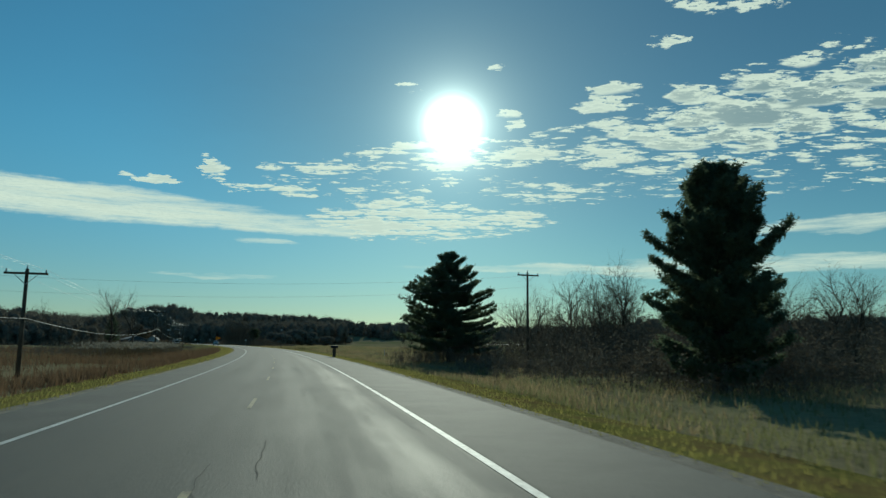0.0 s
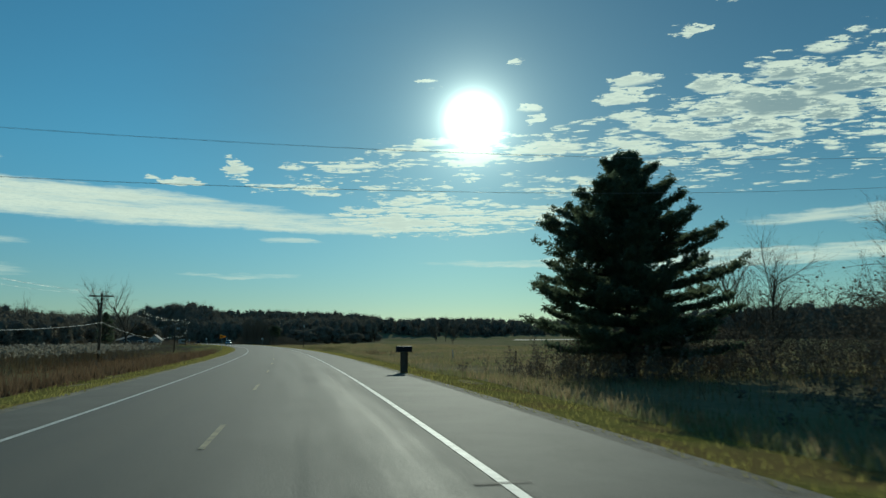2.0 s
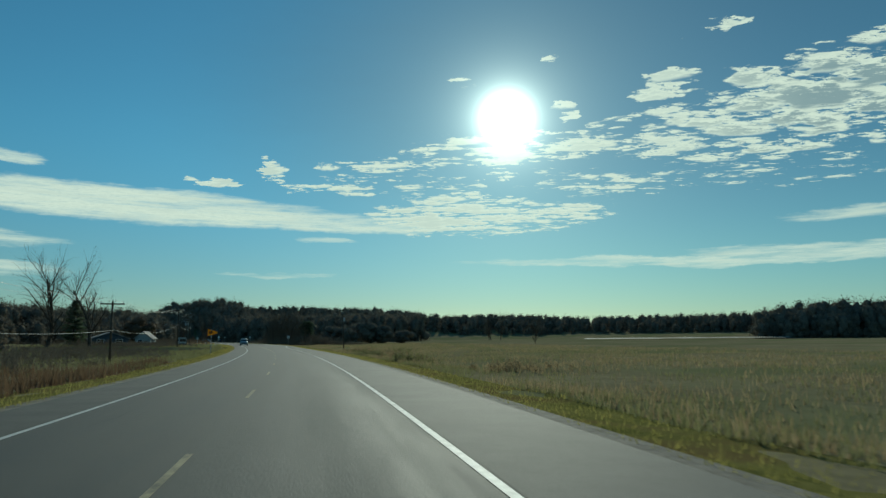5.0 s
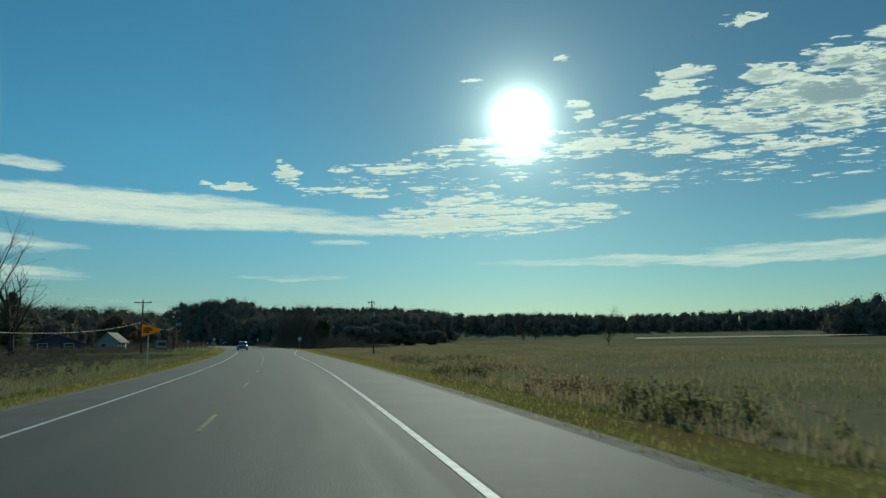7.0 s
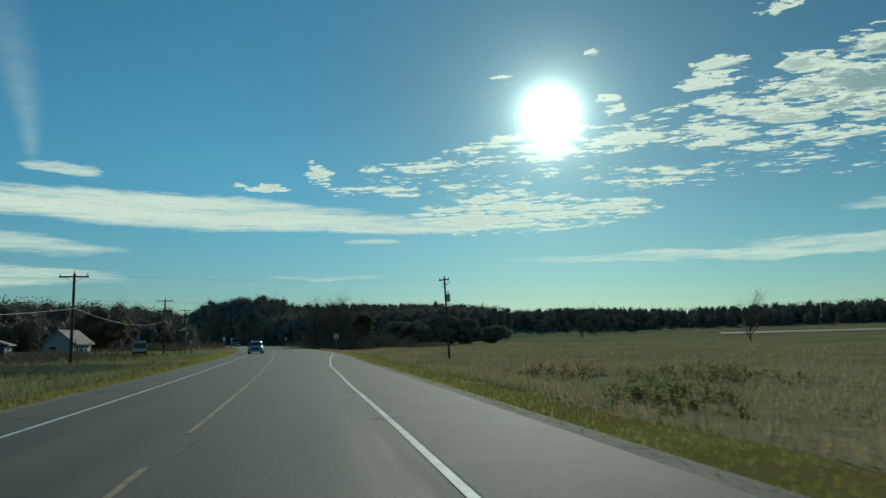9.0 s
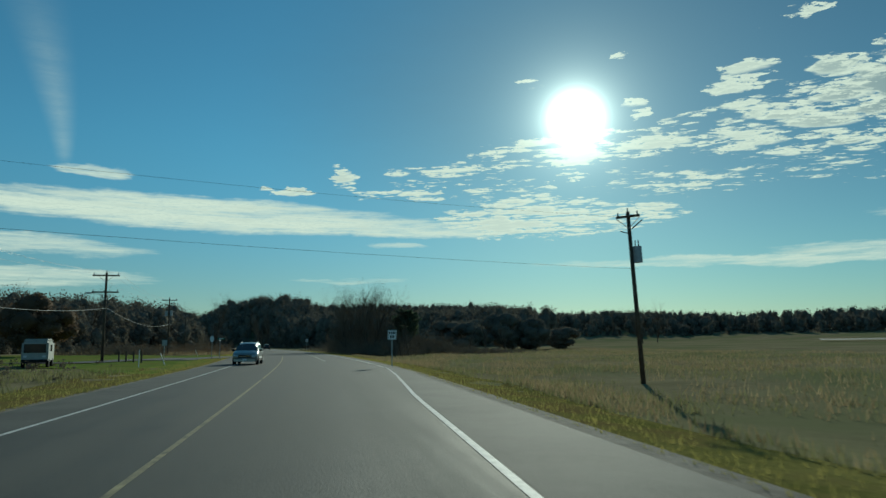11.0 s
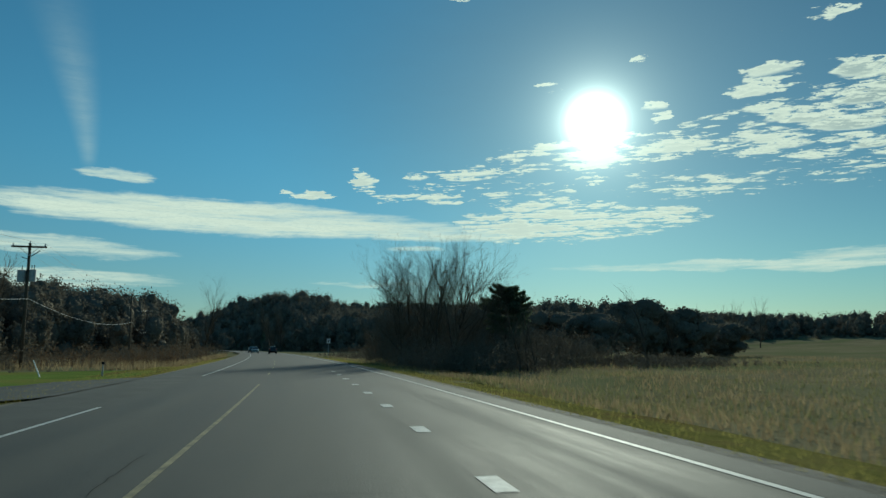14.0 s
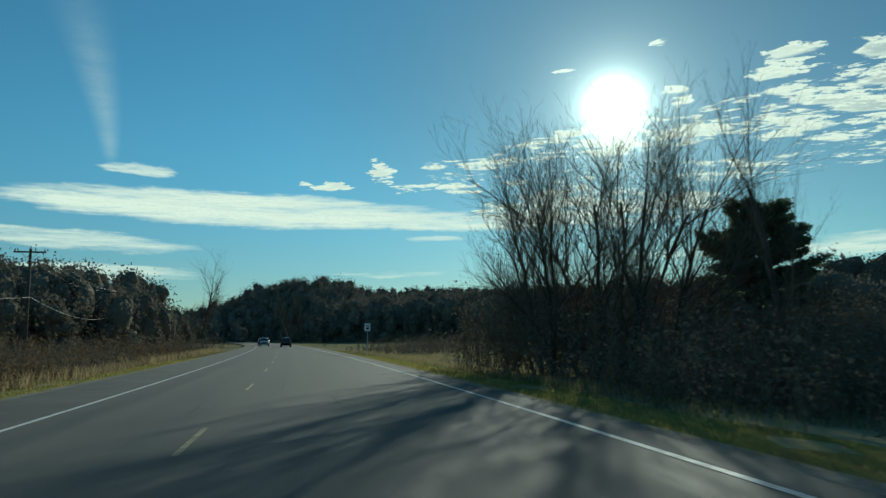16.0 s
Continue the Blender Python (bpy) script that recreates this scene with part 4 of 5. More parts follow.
utility_pole("weathered wooden utility pole in a thicket", (8.5, 70.5), 8.9, 20)
utility_pole("weathered wooden utility pole carrying wires across the road", (-62.0, 40.5), 8.4, 65)
for lift in (0.0, -1.15):
    wire("thin dark wire crossing above the road", (8.5, 70.5, 8.6 + lift), (-62.0, 40.5, 8.2 + lift), 2.1, 0.006)
wire("thin dark wire crossing above the road", (-63.6, 274.2, 8.45), (-92.0, 247.3, 7.7), 0.3, 0.005, M_PLASTIC)
wire("thin dark wire crossing above the road", (-63.3, 274.2, 5.55), (-92.0, 247.3, 5.55), 0.2, 0.006, M_PLASTIC)
utility_pole("leaning wooden utility pole with a grey transformer", (-63.3, 274.2), 8.8, -12, transformer=True, lean=(0, -2.6), arm=1.3)

# roadside objects on the right
def mailbox(at, turn, label):
    """A large box with a rounded lid on a stout boxed post; its door faces its own -y side."""
    x, y = at
    z = float(land([x], [y])[0])
    ob = thing("mailbox", label, "mailbox", (x, y, z), turn)
    top = 0.98 - z
    part("post", box(0.30, 0.34, top + 0.1, (0, 0, -0.1), 0.02), M_POLE, ob, "stout boxed wooden post")
    part("shelf", box(0.40, 0.80, 0.05, (0, 0, top), 0.01), M_POLE, ob)
    bm = bmesh.new()
    prof = [(-0.19, 0), (0.19, 0), (0.19, 0.14)] + [(0.19 * math.cos(a), 0.14 + 0.12 * math.sin(a)) for a in np.linspace(0.3, math.pi - 0.3, 7)] + [(-0.19, 0.14)]
    vs = [[bm.verts.new((px, yy, pz + top + 0.052)) for px, pz in prof] for yy in (-0.38, 0.38)]
    n = len(prof)
    for i in range(n):
        bm.faces.new((vs[0][i], vs[0][(i + 1) % n], vs[1][(i + 1) % n], vs[1][i]))
    bm.faces.new(list(reversed(vs[0])))
    bm.faces.new(vs[1])
    body = part("box", bm, M_PLASTIC, ob, "black metal box")
    part("door", box(0.35, 0.02, 0.22, (0, -0.392, top + 0.06), 0.008), M_PLASTIC, body)
    return ob


mailbox((-12.15, 78.5), -76, "black mailbox on a stout dark wooden post")


def marker(label, at, height, lean, mat, cap=None, r=0.035):
    x, y = at
    z = float(land([x], [y])[0]) - 0.05
    ob = thing("marker_post", label, "post", (x, y, z))
    ob.matrix_basis = pose(x, y, z, 0, lean, 0)
    part("shaft", rod((0, 0, 0), (0, 0, height), r, r * 0.9, 8), mat, ob)
    if cap:
        part("cap", rod((0, 0, height - 0.12), (0, 0, height + 0.03), r * 1.9, r * 1.7, 8), cap, ob)
    return ob


marker("weathered fence post in the marsh", (-4.5, 110.0), 1.3, 3, M_POLE, r=0.09)
marker("pale fence post in the marsh", (-10.8, 130.0), 1.2, -2, M_SIGN_GREY, r=0.06)


def plate_sign(label, at, turn, bottom, width, height, face, bars=(), name="road_sign"):
    """A sheet sign on a steel channel post; bars: (x, z, width, height) of unreadable writing."""
    x, y = at
    z = float(land([x], [y])[0]) - 0.1
    ob = thing(name, label, "road sign", (x, y, z), turn)
    bottom -= z
    part("post", box(0.07, 0.05, bottom + height * 0.9, (0, 0.04, 0), 0.008), M_STEEL, ob)
    plate = part("plate", box(width, 0.012, height, (0, 0, bottom), 0.005), face, ob)
    part("border", box(width - 0.06, 0.003, height - 0.06, (0, -0.008, bottom + 0.03)), M_BLACK, plate)
    part("face", box(width - 0.09, 0.003, height - 0.09, (0, -0.0115, bottom + 0.045)), face, plate)
    for bx, bz, bw, bh in bars:
        part("lettering", box(bw, 0.003, bh, (bx, -0.015, bottom + bz)), M_BLACK, plate)
    for zz in (0.15, height - 0.15):
        part("bolt", rod((0, -0.02, bottom + zz), (0, -0.012, bottom + zz), 0.015, 0.015, 6), M_STEEL, plate)
    return ob


plate_sign("white rectangular traffic sign with dark unreadable writing", (-79.4, 281.8), 22, 1.85, 0.62, 0.66, M_SIGN_WHITE,
           [(-0.17, 0.40, 0.09, 0.13), (-0.04, 0.40, 0.09, 0.13), (0.09, 0.40, 0.09, 0.13), (0.2, 0.40, 0.06, 0.13), (-0.09, 0.12, 0.11, 0.18), (0.08, 0.12, 0.11, 0.18)])
plate_sign("small pale traffic sign beside the road", (-134.0, 403.0), 25, 2.2, 0.6, 0.75, M_SIGN_WHITE, [(0, 0.45, 0.35, 0.1), (0, 0.15, 0.25, 0.2)])
plate_sign("bare metal back of a traffic sign", (-118.5, 316.0), 200, 1.6, 0.6, 0.7, M_SIGN_GREY)


def street_sign(at, turn, label):
    """A thin post with two crossed street blades."""
    x, y = at
    z = float(land([x], [y])[0]) - 0.1
    ob = thing("street_sign", label, "street sign", (x, y, z), turn)
    part("post", rod((0, 0, 0), (0, 0, 2.55), 0.03, 0.03, 8), M_SIGN_GREY, ob)
    blade = part("blade", box(0.75, 0.012, 0.17, (0.12, 0, 2.38), 0.004), M_SIGN_GREEN, ob, "green street blade")
    part("lettering", box(0.5, 0.004, 0.06, (0.12, -0.008, 2.44)), M_SIGN_WHITE, blade)
    part("blade", box(0.012, 0.70, 0.17, (0, -0.1, 2.22), 0.004), M_SIGN_WHITE, ob, "pale street blade seen from behind")
    return ob


def stop_sign(at, turn, label):
    """An eight-sided plate on a channel post, its back to the highway."""
    x, y = at
    z = float(land([x], [y])[0]) - 0.1
    ob = thing("stop_sign", label, "road sign", (x, y, z), turn)
    part("post", box(0.07, 0.05, 2.75, (0, 0.035, 0), 0.008), M_STEEL, ob)
    ring = [(0.42 * math.cos(math.pi / 8 + k * math.pi / 4), 0.42 * math.sin(math.pi / 8 + k * math.pi / 4) + 2.5) for k in range(8)]
    def plate(scale, y0, y1):
        v = [(a * scale, yy, 2.5 + (b - 2.5) * scale) for yy in (y0, y1) for a, b in ring]
        f = [tuple(range(8)), tuple(reversed(range(8, 16)))] + [(k, k + 8, (k + 1) % 8 + 8, (k + 1) % 8) for k in range(8)]
        return np.array(v, float), f
    back = part("plate", plate(1.0, -0.006, 0.006), M_SIGN_WHITE, ob, "pale bare back plate")
    part("face", plate(0.97, 0.007, 0.010), M_RED, back)
    for zz in (2.25, 2.75):
        part("bolt", rod((0, -0.02, zz), (0, -0.006, zz), 0.015, 0.015, 6), M_STEEL, back)
    return ob


street_sign((-107.1, 309.1), 18, "green street sign on a thin grey post")
stop_sign((-111.4, 315.0), -25, "pale back of a stop sign by a side road")


def pennant(at, turn, label):
    x, y = at
    z = float(land([x], [y])[0]) - 0.1
    ob = thing("pennant_sign", label, "road sign", (x, y, z), turn)
    part("post", box(0.07, 0.05, 3.0 - z, (0, 0.05, 0), 0.008), M_STEEL, ob)
    b = 2.05 - z
    def tri(w, h, y0, y1, dx, dz):
        v = [(dx, y0, dz), (dx, y0, dz + h), (dx + w, y0, dz + h * 0.62), (dx + w, y0, dz + h * 0.38), (dx, y1, dz), (dx, y1, dz + h), (dx + w, y1, dz + h * 0.62), (dx + w, y1, dz + h * 0.38)]
        return np.array(v), [(0, 3, 2, 1), (4, 5, 6, 7), (0, 1, 5, 4), (1, 2, 6, 5), (2, 3, 7, 6), (3, 0, 4, 7)]
    plate = part("plate", tri(1.22, 0.92, -0.01, 0.01, -0.45, b), M_SIGN_ORANGE, ob)
    part("lettering", box(0.5, 0.003, 0.09, (-0.08, -0.013, b + 0.56)), M_BLACK, plate)
    part("lettering", box(0.62, 0.003, 0.09, (-0.04, -0.013, b + 0.42)), M_BLACK, plate)
    part("lettering", box(0.4, 0.003, 0.09, (-0.14, -0.013, b + 0.28)), M_BLACK, plate)
    return ob


pennant((-63.7, 197.9), 18, "yellow-orange pennant traffic sign on a thin steel post")

# ---------------------------------------------------------------- left side: reeds, trees, houses
bare_tree("tall bare forked tree behind reeds", (-112.5, 236.0), 18.5, 0.7, 21, levels=3, kids=3, up=0.25, girth=0.022)
bare_tree("tall bare tree behind reeds", (-105.5, 238.5), 18.0, 0.6, 121, levels=3, kids=3, up=0.25, girth=0.02)
bare_tree("bare tree standing above the woods", (-150.0, 262.0), 15.0, 0.5, 22, levels=3, kids=3)
bare_tree("bare tree standing above the woods", (-172.0, 262.0), 14.0, 0.5, 23, levels=3, kids=3)
bare_tree("bare branching tree at a gap in the woods", (-197.0, 472.0), 18.0, 0.55, 24, levels=4, kids=3)
bare_tree("bare tree standing above the woods", (-192.0, 372.0), 15.5, 0.5, 25, levels=3, kids=3)
bare_tree("bare tree standing above the woods", (-184.0, 385.0), 16.0, 0.5, 26, levels=3, kids=3)
bare_tree("bare tree standing above the woods", (-236.0, 600.0), 22.0, 0.45, 27, stems=3, stem_spread=6, levels=3, kids=3)
bare_tree("bare tree standing above the woods", (-30.0, 606.0), 18.0, 0.5, 28, stems=3, stem_spread=6, levels=3, kids=3)
bare_tree("lone bare tree in a marsh", (-15.0, 330.0), 8.5, 0.6, 29, levels=4, kids=3)
pine("dark spruce beside a house", (-124.0, 262.0), 10.2, 2.9, 31, tufts=0.6, whorls=16, bare=0.05, name="spruce_tree", rise=(-0.15, 0.3))


def leafy_tree(name, label, at, height, radius, mat, seed, per=900, leaf=0.5, low=0.25):
    """A broad tree: limbs, dense uneven insides and small leaf clumps over them."""
    rng = np.random.default_rng(seed)
    x, y = at
    z = float(land([x], [y])[0]) - 0.15
    ob = thing(name, label, "tree", (x, y, z))
    b = branches(rng, (0, 0, 0), height * 0.9, 0.6, 2, 3, 0.2)
    part("trunk", tubes(b[0], b[1], b[2], b[3], 5), M_BARK, ob)["kind"] = "stuff"
    k, half = 22, height * (1 - low) * 0.5
    c = rng.normal(size=(k, 3))
    c /= np.linalg.norm(c, axis=1, keepdims=True)
    c = c * np.array([radius * 0.62, radius * 0.62, half * 0.62]) + np.array([0, 0, height * low + half])
    r = np.array([[radius * 0.42, radius * 0.42, half * 0.36]]) * rng.uniform(0.75, 1.15, (k, 1))
    pick = rng.integers(0, k, per)
    way = rng.normal(size=(per, 3))
    way /= np.linalg.norm(way, axis=1, keepdims=True)
    p = c[pick] + way * r[pick] * rng.uniform(0.7, 1.02, (per, 1))
    part("crown_body", lump_mesh(rng, c, r * 0.8), mat, ob, smooth=True)["kind"] = "stuff"
    part("crown", cards(rng, p, leaf), mat, ob)["kind"] = "stuff"
    return ob


leafy_tree("maple_tree", "bright orange autumn maple before dark woods", (-236.0, 510.0), 9.0, 3.6, M_ORANGE_LEAF, 32, 1500, 0.45, 0.1)
leafy_tree("oak_tree", "russet autumn oak above a house", (-137.0, 316.0), 8.8, 5.2, M_OAK_BROWN, 33, 3500, 0.36, 0.02)


def house(label, at, turn, wide, deep, eave, ridge, wall, windows):
    """A gabled house: the gable faces its own -y side."""
    x, y = at
    z = float(land([x], [y])[0]) - 0.25
    ob = thing("house", label, "house", (x, y, z), turn)
    w, d = wide / 2, deep / 2
    v = [(-w, -d, 0), (w, -d, 0), (w, d, 0), (-w, d, 0), (-w, -d, eave), (w, -d, eave), (w, d, eave), (-w, d, eave), (0, -d, ridge), (0, d, ridge)]
    f = [(0, 1, 5, 8, 4), (1, 2, 6, 5), (2, 3, 7, 9, 6), (3, 0, 4, 7)]
    walls = part("wall", (np.array(v), f), wall, ob)
    for k in range(int(eave / 0.25)):           # clapboards, each a thin lip
        part("clapboard", box(0.03, deep + 0.02, 0.03, (w + 0.01, 0, 0.2 + k * 0.25)), wall, walls)
    o, s = 0.4, (ridge - eave) / w
    for q in (-1, 1):
        rv = [(q * (w + o), -d - o, eave - o * s), (0, -d - o, ridge), (0, d + o, ridge), (q * (w + o), d + o, eave - o * s)]
        rv += [(a, b, c + 0.14) for a, b, c in rv]
        part("roof", (np.array(rv), [(0, 1, 2, 3), (7, 6, 5, 4), (0, 4, 5, 1), (1, 5, 6, 2), (2, 6, 7, 3), (3, 7, 4, 0)]), M_ROOF, ob, "grey shingle roof")
    for side, pos, zz, ww, hh in windows:
        if side == "gable":
            m = pose(pos, -d - 0.03, zz)
        else:
            m = pose(w + 0.05, pos, zz, 0, 0, 90)
        win = part("window", box(ww + 0.16, 0.07, hh + 0.16, (0, 0, -0.08), 0.01), M_TRIM, ob, "white window frame", m)
        part("pane", box(ww, 0.02, hh, (0, -0.04, 0)), M_GLASS, win)
        part("glazing_bar", box(ww, 0.02, 0.04, (0, -0.055, hh / 2 - 0.02)), M_TRIM, win)
        part("sill", box(ww + 0.2, 0.12, 0.05, (0, -0.05, -0.12)), M_TRIM, win)
    return ob


house("small white clapboard house with a grey shingle roof", (-114.2, 276.4), 16, 3.6, 6.0, 2.1, 3.6, M_SIDING,
      [("gable", -0.6, 0.8, 1.0, 0.8), ("side", -1.9, 0.8, 0.6, 0.9), ("side", -0.4, 0.8, 0.6, 0.9), ("side", 1.1, 0.8, 0.6, 0.9)])
house("low blue-grey house with a broad gable", (-115.5, 262.0), 36, 7.5, 9.0, 1.9, 3.2, M_SIDING_BLUE,
      [("gable", -2.0, 0.8, 1.3, 0.9), ("gable", 1.8, 0.8, 1.3, 0.9), ("side", -1.0, 0.8, 1.2, 0.9)])


# ---------------------------------------------------------------- vehicles
def loft(stations, rings):
    """A skin over rings of points, closed at both ends."""
    n = len(rings[0])
    v = np.array([(x, a, b) for x, r in zip(stations, rings) for a, b in r], float)
    f = []
    for i in range(len(stations) - 1):
        for k in range(n):
            f.append((i * n + k, i * n + (k + 1) % n, (i + 1) * n + (k + 1) % n, (i + 1) * n + k))
    f.append(tuple(reversed(range(n))))
    f.append(tuple((len(stations) - 1) * n + k for k in range(n)))
    return v, f


def wheel(ob, x, y, r=0.34, wide=0.22):
    s = 1 if y > 0 else -1
    w = part("wheel", rod((x, y - s * wide / 2, r), (x, y + s * wide / 2, r), r * 0.97, r, 24), M_TYRE, ob, "black tyre", smooth=False)
    yo = y + s * wide / 2
    part("wheel_well", rod((x, yo - s * 0.02, r), (x, yo + s * 0.004, r), r * 0.66, r * 0.66, 20), M_PLASTIC, w)
    rim = bmesh.new()
    for k in range(6):
        a = k * math.pi / 3
        spoke = rod((x + 0.2 * r * math.cos(a), yo + s * 0.02, r + 0.2 * r * math.sin(a)), (x + 0.64 * r * math.cos(a), yo + s * 0.01, r + 0.64 * r * math.sin(a)), 0.030, 0.036, 5)
        me = bpy.data.meshes.new("spoke")
        spoke.to_mesh(me)
        rim.from_mesh(me)
        spoke.free()
        bpy.data.meshes.remove(me)
    part("rim", rim, M_ALLOY, w, "six-spoke alloy rim")
    part("hub", rod((x, yo, r), (x, yo + s * 0.03, r), r * 0.22, r * 0.18, 12), M_ALLOY, w)
    return w


def car(label, category, at, turn, paint, stations, tops, belt, half, roof_half, glass_front, glass_rear, name="car", wheels=(0.95, 4.0), r=0.34, rails=False):
    """A road car built along its length, nose at x = 0; belt: height of the window sill line."""
    x, y = at
    ob = thing(name, label, category, (x, y, 0.008), turn)
    rings = []
    def section(u):
        top = float(np.interp(u, stations, tops))
        end = min(1.0, 0.82 + 0.5 * min(u, stations[-1] - u))
        hw = half * end
        low = 0.24 + 0.12 * (1 if u < 0.3 or u > stations[-1] - 0.3 else 0)
        if top > belt + 0.1:
            rw = roof_half + (hw - roof_half) * max(0.0, 1 - (top - belt) / 0.55)
            side = [(hw * 0.90, low), (hw * 0.985, low + 0.18), (hw, 0.68), (hw * 0.985, belt), (rw + 0.02, top - 0.12), (rw - 0.06, top - 0.02), (rw * 0.55, top + 0.02)]
        else:
            side = [(hw * 0.90, low), (hw * 0.985, low + 0.18), (hw, min(0.68, top - 0.15)), (hw * 0.97, top - 0.10), (hw * 0.90, top - 0.035), (hw * 0.8, top - 0.01), (hw * 0.45, top + 0.02)]
        return side
    fine = np.unique(np.concatenate([np.linspace(0, stations[-1], 34), stations]))
    for u in fine:
        s = section(u)
        rings.append(s + [(-a, b) for a, b in reversed(s)])
    body = part("body", loft(fine, rings), paint, ob, smooth=True)
    # glass: panels a little proud of the skin
    def skin(u, h, side):
        s = section(u)
        hs = [b for a, b in s]
        return side * (float(np.interp(h, hs, [a for a, b in s])) + 0.012)
    def side_pane(u0, u1, side):
        us = np.linspace(u0, u1, 6)
        v, top = [], []
        for u in us:
            t = float(np.interp(u, stations, tops))
            h0, h1 = belt + 0.03, max(belt + 0.05, t - 0.15)
            v += [(u, skin(u, h0, side), h0), (u, skin(u, h1, side), h1)]
        f = [(2 * i, 2 * i + 2, 2 * i + 3, 2 * i + 1) for i in range(5)]
        if side > 0:
            f = [tuple(reversed(q)) for q in f]
        return np.array(v), f
    g0, g1 = glass_front
    for side in (-1, 1):
        for u0, u1 in glass_rear:
            part("window", side_pane(u0, u1, side), M_GLASS, ob, "dark tinted glass")
    def screen(u0, u1, out):
        us = np.linspace(u0, u1, 5)
        v = []
        for u in us:
            t = float(np.interp(u, stations, tops))
            w = abs(skin(u, t - 0.14, 1)) - 0.06
            v += [(u + out, -w, t + 0.012 - 0.02), (u + out, 0, t + 0.045), (u + out, w, t + 0.012 - 0.02)]
        f = []
        for i in range(4):
            for k in range(2):
                f.append((3 * i + k, 3 * i + k + 1, 3 * i + k + 4, 3 * i + k + 3))
        return np.array(v), f
    part("windscreen", screen(g0, g1, -0.01), M_GLASS, ob, "dark windscreen")
    L = stations[-1]
    rear_top = [u for u, t in zip(stations, tops) if t > belt + 0.4][-1]
    part("rear_screen", screen(rear_top + 0.04, L - 0.06, 0.015), M_GLASS, ob, "dark rear glass")
    for side in (-1, 1):
        hl = part("headlight", box(0.30, 0.34, 0.17, (0.17, side * (half * 0.74), 0.66), 0.05, 2), M_LAMP, ob)
        part("tail_light", box(0.12, 0.16, 0.42, (L - 0.05, side * (half * 0.80), 0.82), 0.03, 2), M_RED, ob)
        shell = bmesh.new()
        bmesh.ops.create_uvsphere(shell, u_segments=12, v_segments=8, radius=1.0)
        for v in shell.verts:
            v.co = Vector((v.co.x * 0.09 + g0 + 0.52, v.co.y * 0.13 + side * (half + 0.10), v.co.z * 0.095 + belt + 0.10))
        part("mirror", shell, M_PLASTIC, ob, smooth=True)
        for u in (1.75, 2.95) if rails else (2.0,):
            part("door_handle", box(0.18, 0.04, 0.035, (u + 0.55, side * (half + 0.012), belt - 0.14), 0.01), M_CHROME, ob)
        part("side_moulding", box(L * 0.46, 0.03, 0.06, (L * 0.47, side * (half + 0.004), 0.52), 0.01), paint, ob)
        part("side_moulding", box(L * 0.50, 0.03, 0.05, (L * 0.47, side * (half * 0.975), 0.30), 0.01), M_PLASTIC, ob)
        for wx in wheels:
            part("wheel_arch", rod((wx, side * (half - 0.16), r + 0.02), (wx, side * (half + 0.006), r + 0.02), r * 1.17, r * 1.17, 24), M_PLASTIC, ob)
            wheel(ob, wx, side * (half - 0.09), r)
        if rails:
            ru = np.linspace(2.5, 4.3, 10)
            rp = np.stack([ru, np.full(10, side * (roof_half - 0.08)), np.interp(ru, stations, tops) + 0.035 - 0.05 * (np.abs(ru - 3.4) > 0.85)], axis=1)
            part("roof_rail", tubes(rp[:-1], rp[1:], np.full(9, 0.022), np.full(9, 0.022), 6), M_CHROME, ob)
    part("grille", box(0.05, half * 1.05, 0.22, (-0.005, 0, 0.58), 0.02), M_PLASTIC, ob, "black front grille")
    part("grille_bar", box(0.02, half * 1.0, 0.03, (-0.035, 0, 0.68), 0.006), M_CHROME, ob)
    part("bumper", box(0.16, half * 1.72, 0.24, (0.06, 0, 0.26), 0.06, 2), paint, ob)
    part("number_plate", box(0.015, 0.34, 0.13, (-0.03, 0, 0.36), 0.004), M_SIGN_WHITE, ob, "plain pale number plate")
    return ob


def heading(s):
    return math.degrees(float(np.interp(s, ROAD_S, _h)))


VAN_S = 302.0
vx, vy, _z = on_road(VAN_S, -2.65)
car("silver minivan with dark glass in the oncoming lane", "minivan", (float(vx), float(vy)), heading(VAN_S) + 87, M_SILVER,
    [0, 0.08, 0.35, 0.75, 1.05, 2.0, 2.4, 3.6, 4.6, 4.9, 5.06, 5.12], [0.78, 0.90, 1.00, 1.07, 1.12, 1.66, 1.74, 1.77, 1.73, 1.62, 1.10, 0.95], 1.04, 0.99, 0.70,
    (1.07, 1.96), [(1.5, 2.5), (2.6, 3.6), (3.7, 4.6)], "minivan", (0.95, 4.05), 0.35, True)
for s, d, turn, paint, lab in ((492.0, 1.9, -90, M_DARK_CAR, "dark sport utility vehicle far along the road"), (505.0, -1.8, 90, M_SILVER, "silver car approaching far along the road"),
                               (530.0, -1.8, 90, M_DARK_CAR, "dark car approaching far along the road")):
    px, py, _z = on_road(s, d)
    car(lab, "car", (float(px), float(py)), heading(s) + turn, paint,
        [0, 0.12, 0.5, 1.1, 1.35, 2.05, 2.4, 3.4, 4.3, 4.55, 4.7], [0.85, 0.95, 1.03, 1.08, 1.12, 1.62, 1.70, 1.72, 1.66, 1.10, 0.95], 1.06, 0.93, 0.66,
        (1.37, 2.02), [(1.7, 2.5), (2.6, 3.4), (3.5, 4.1)], "car", (0.9, 3.8), 0.35)


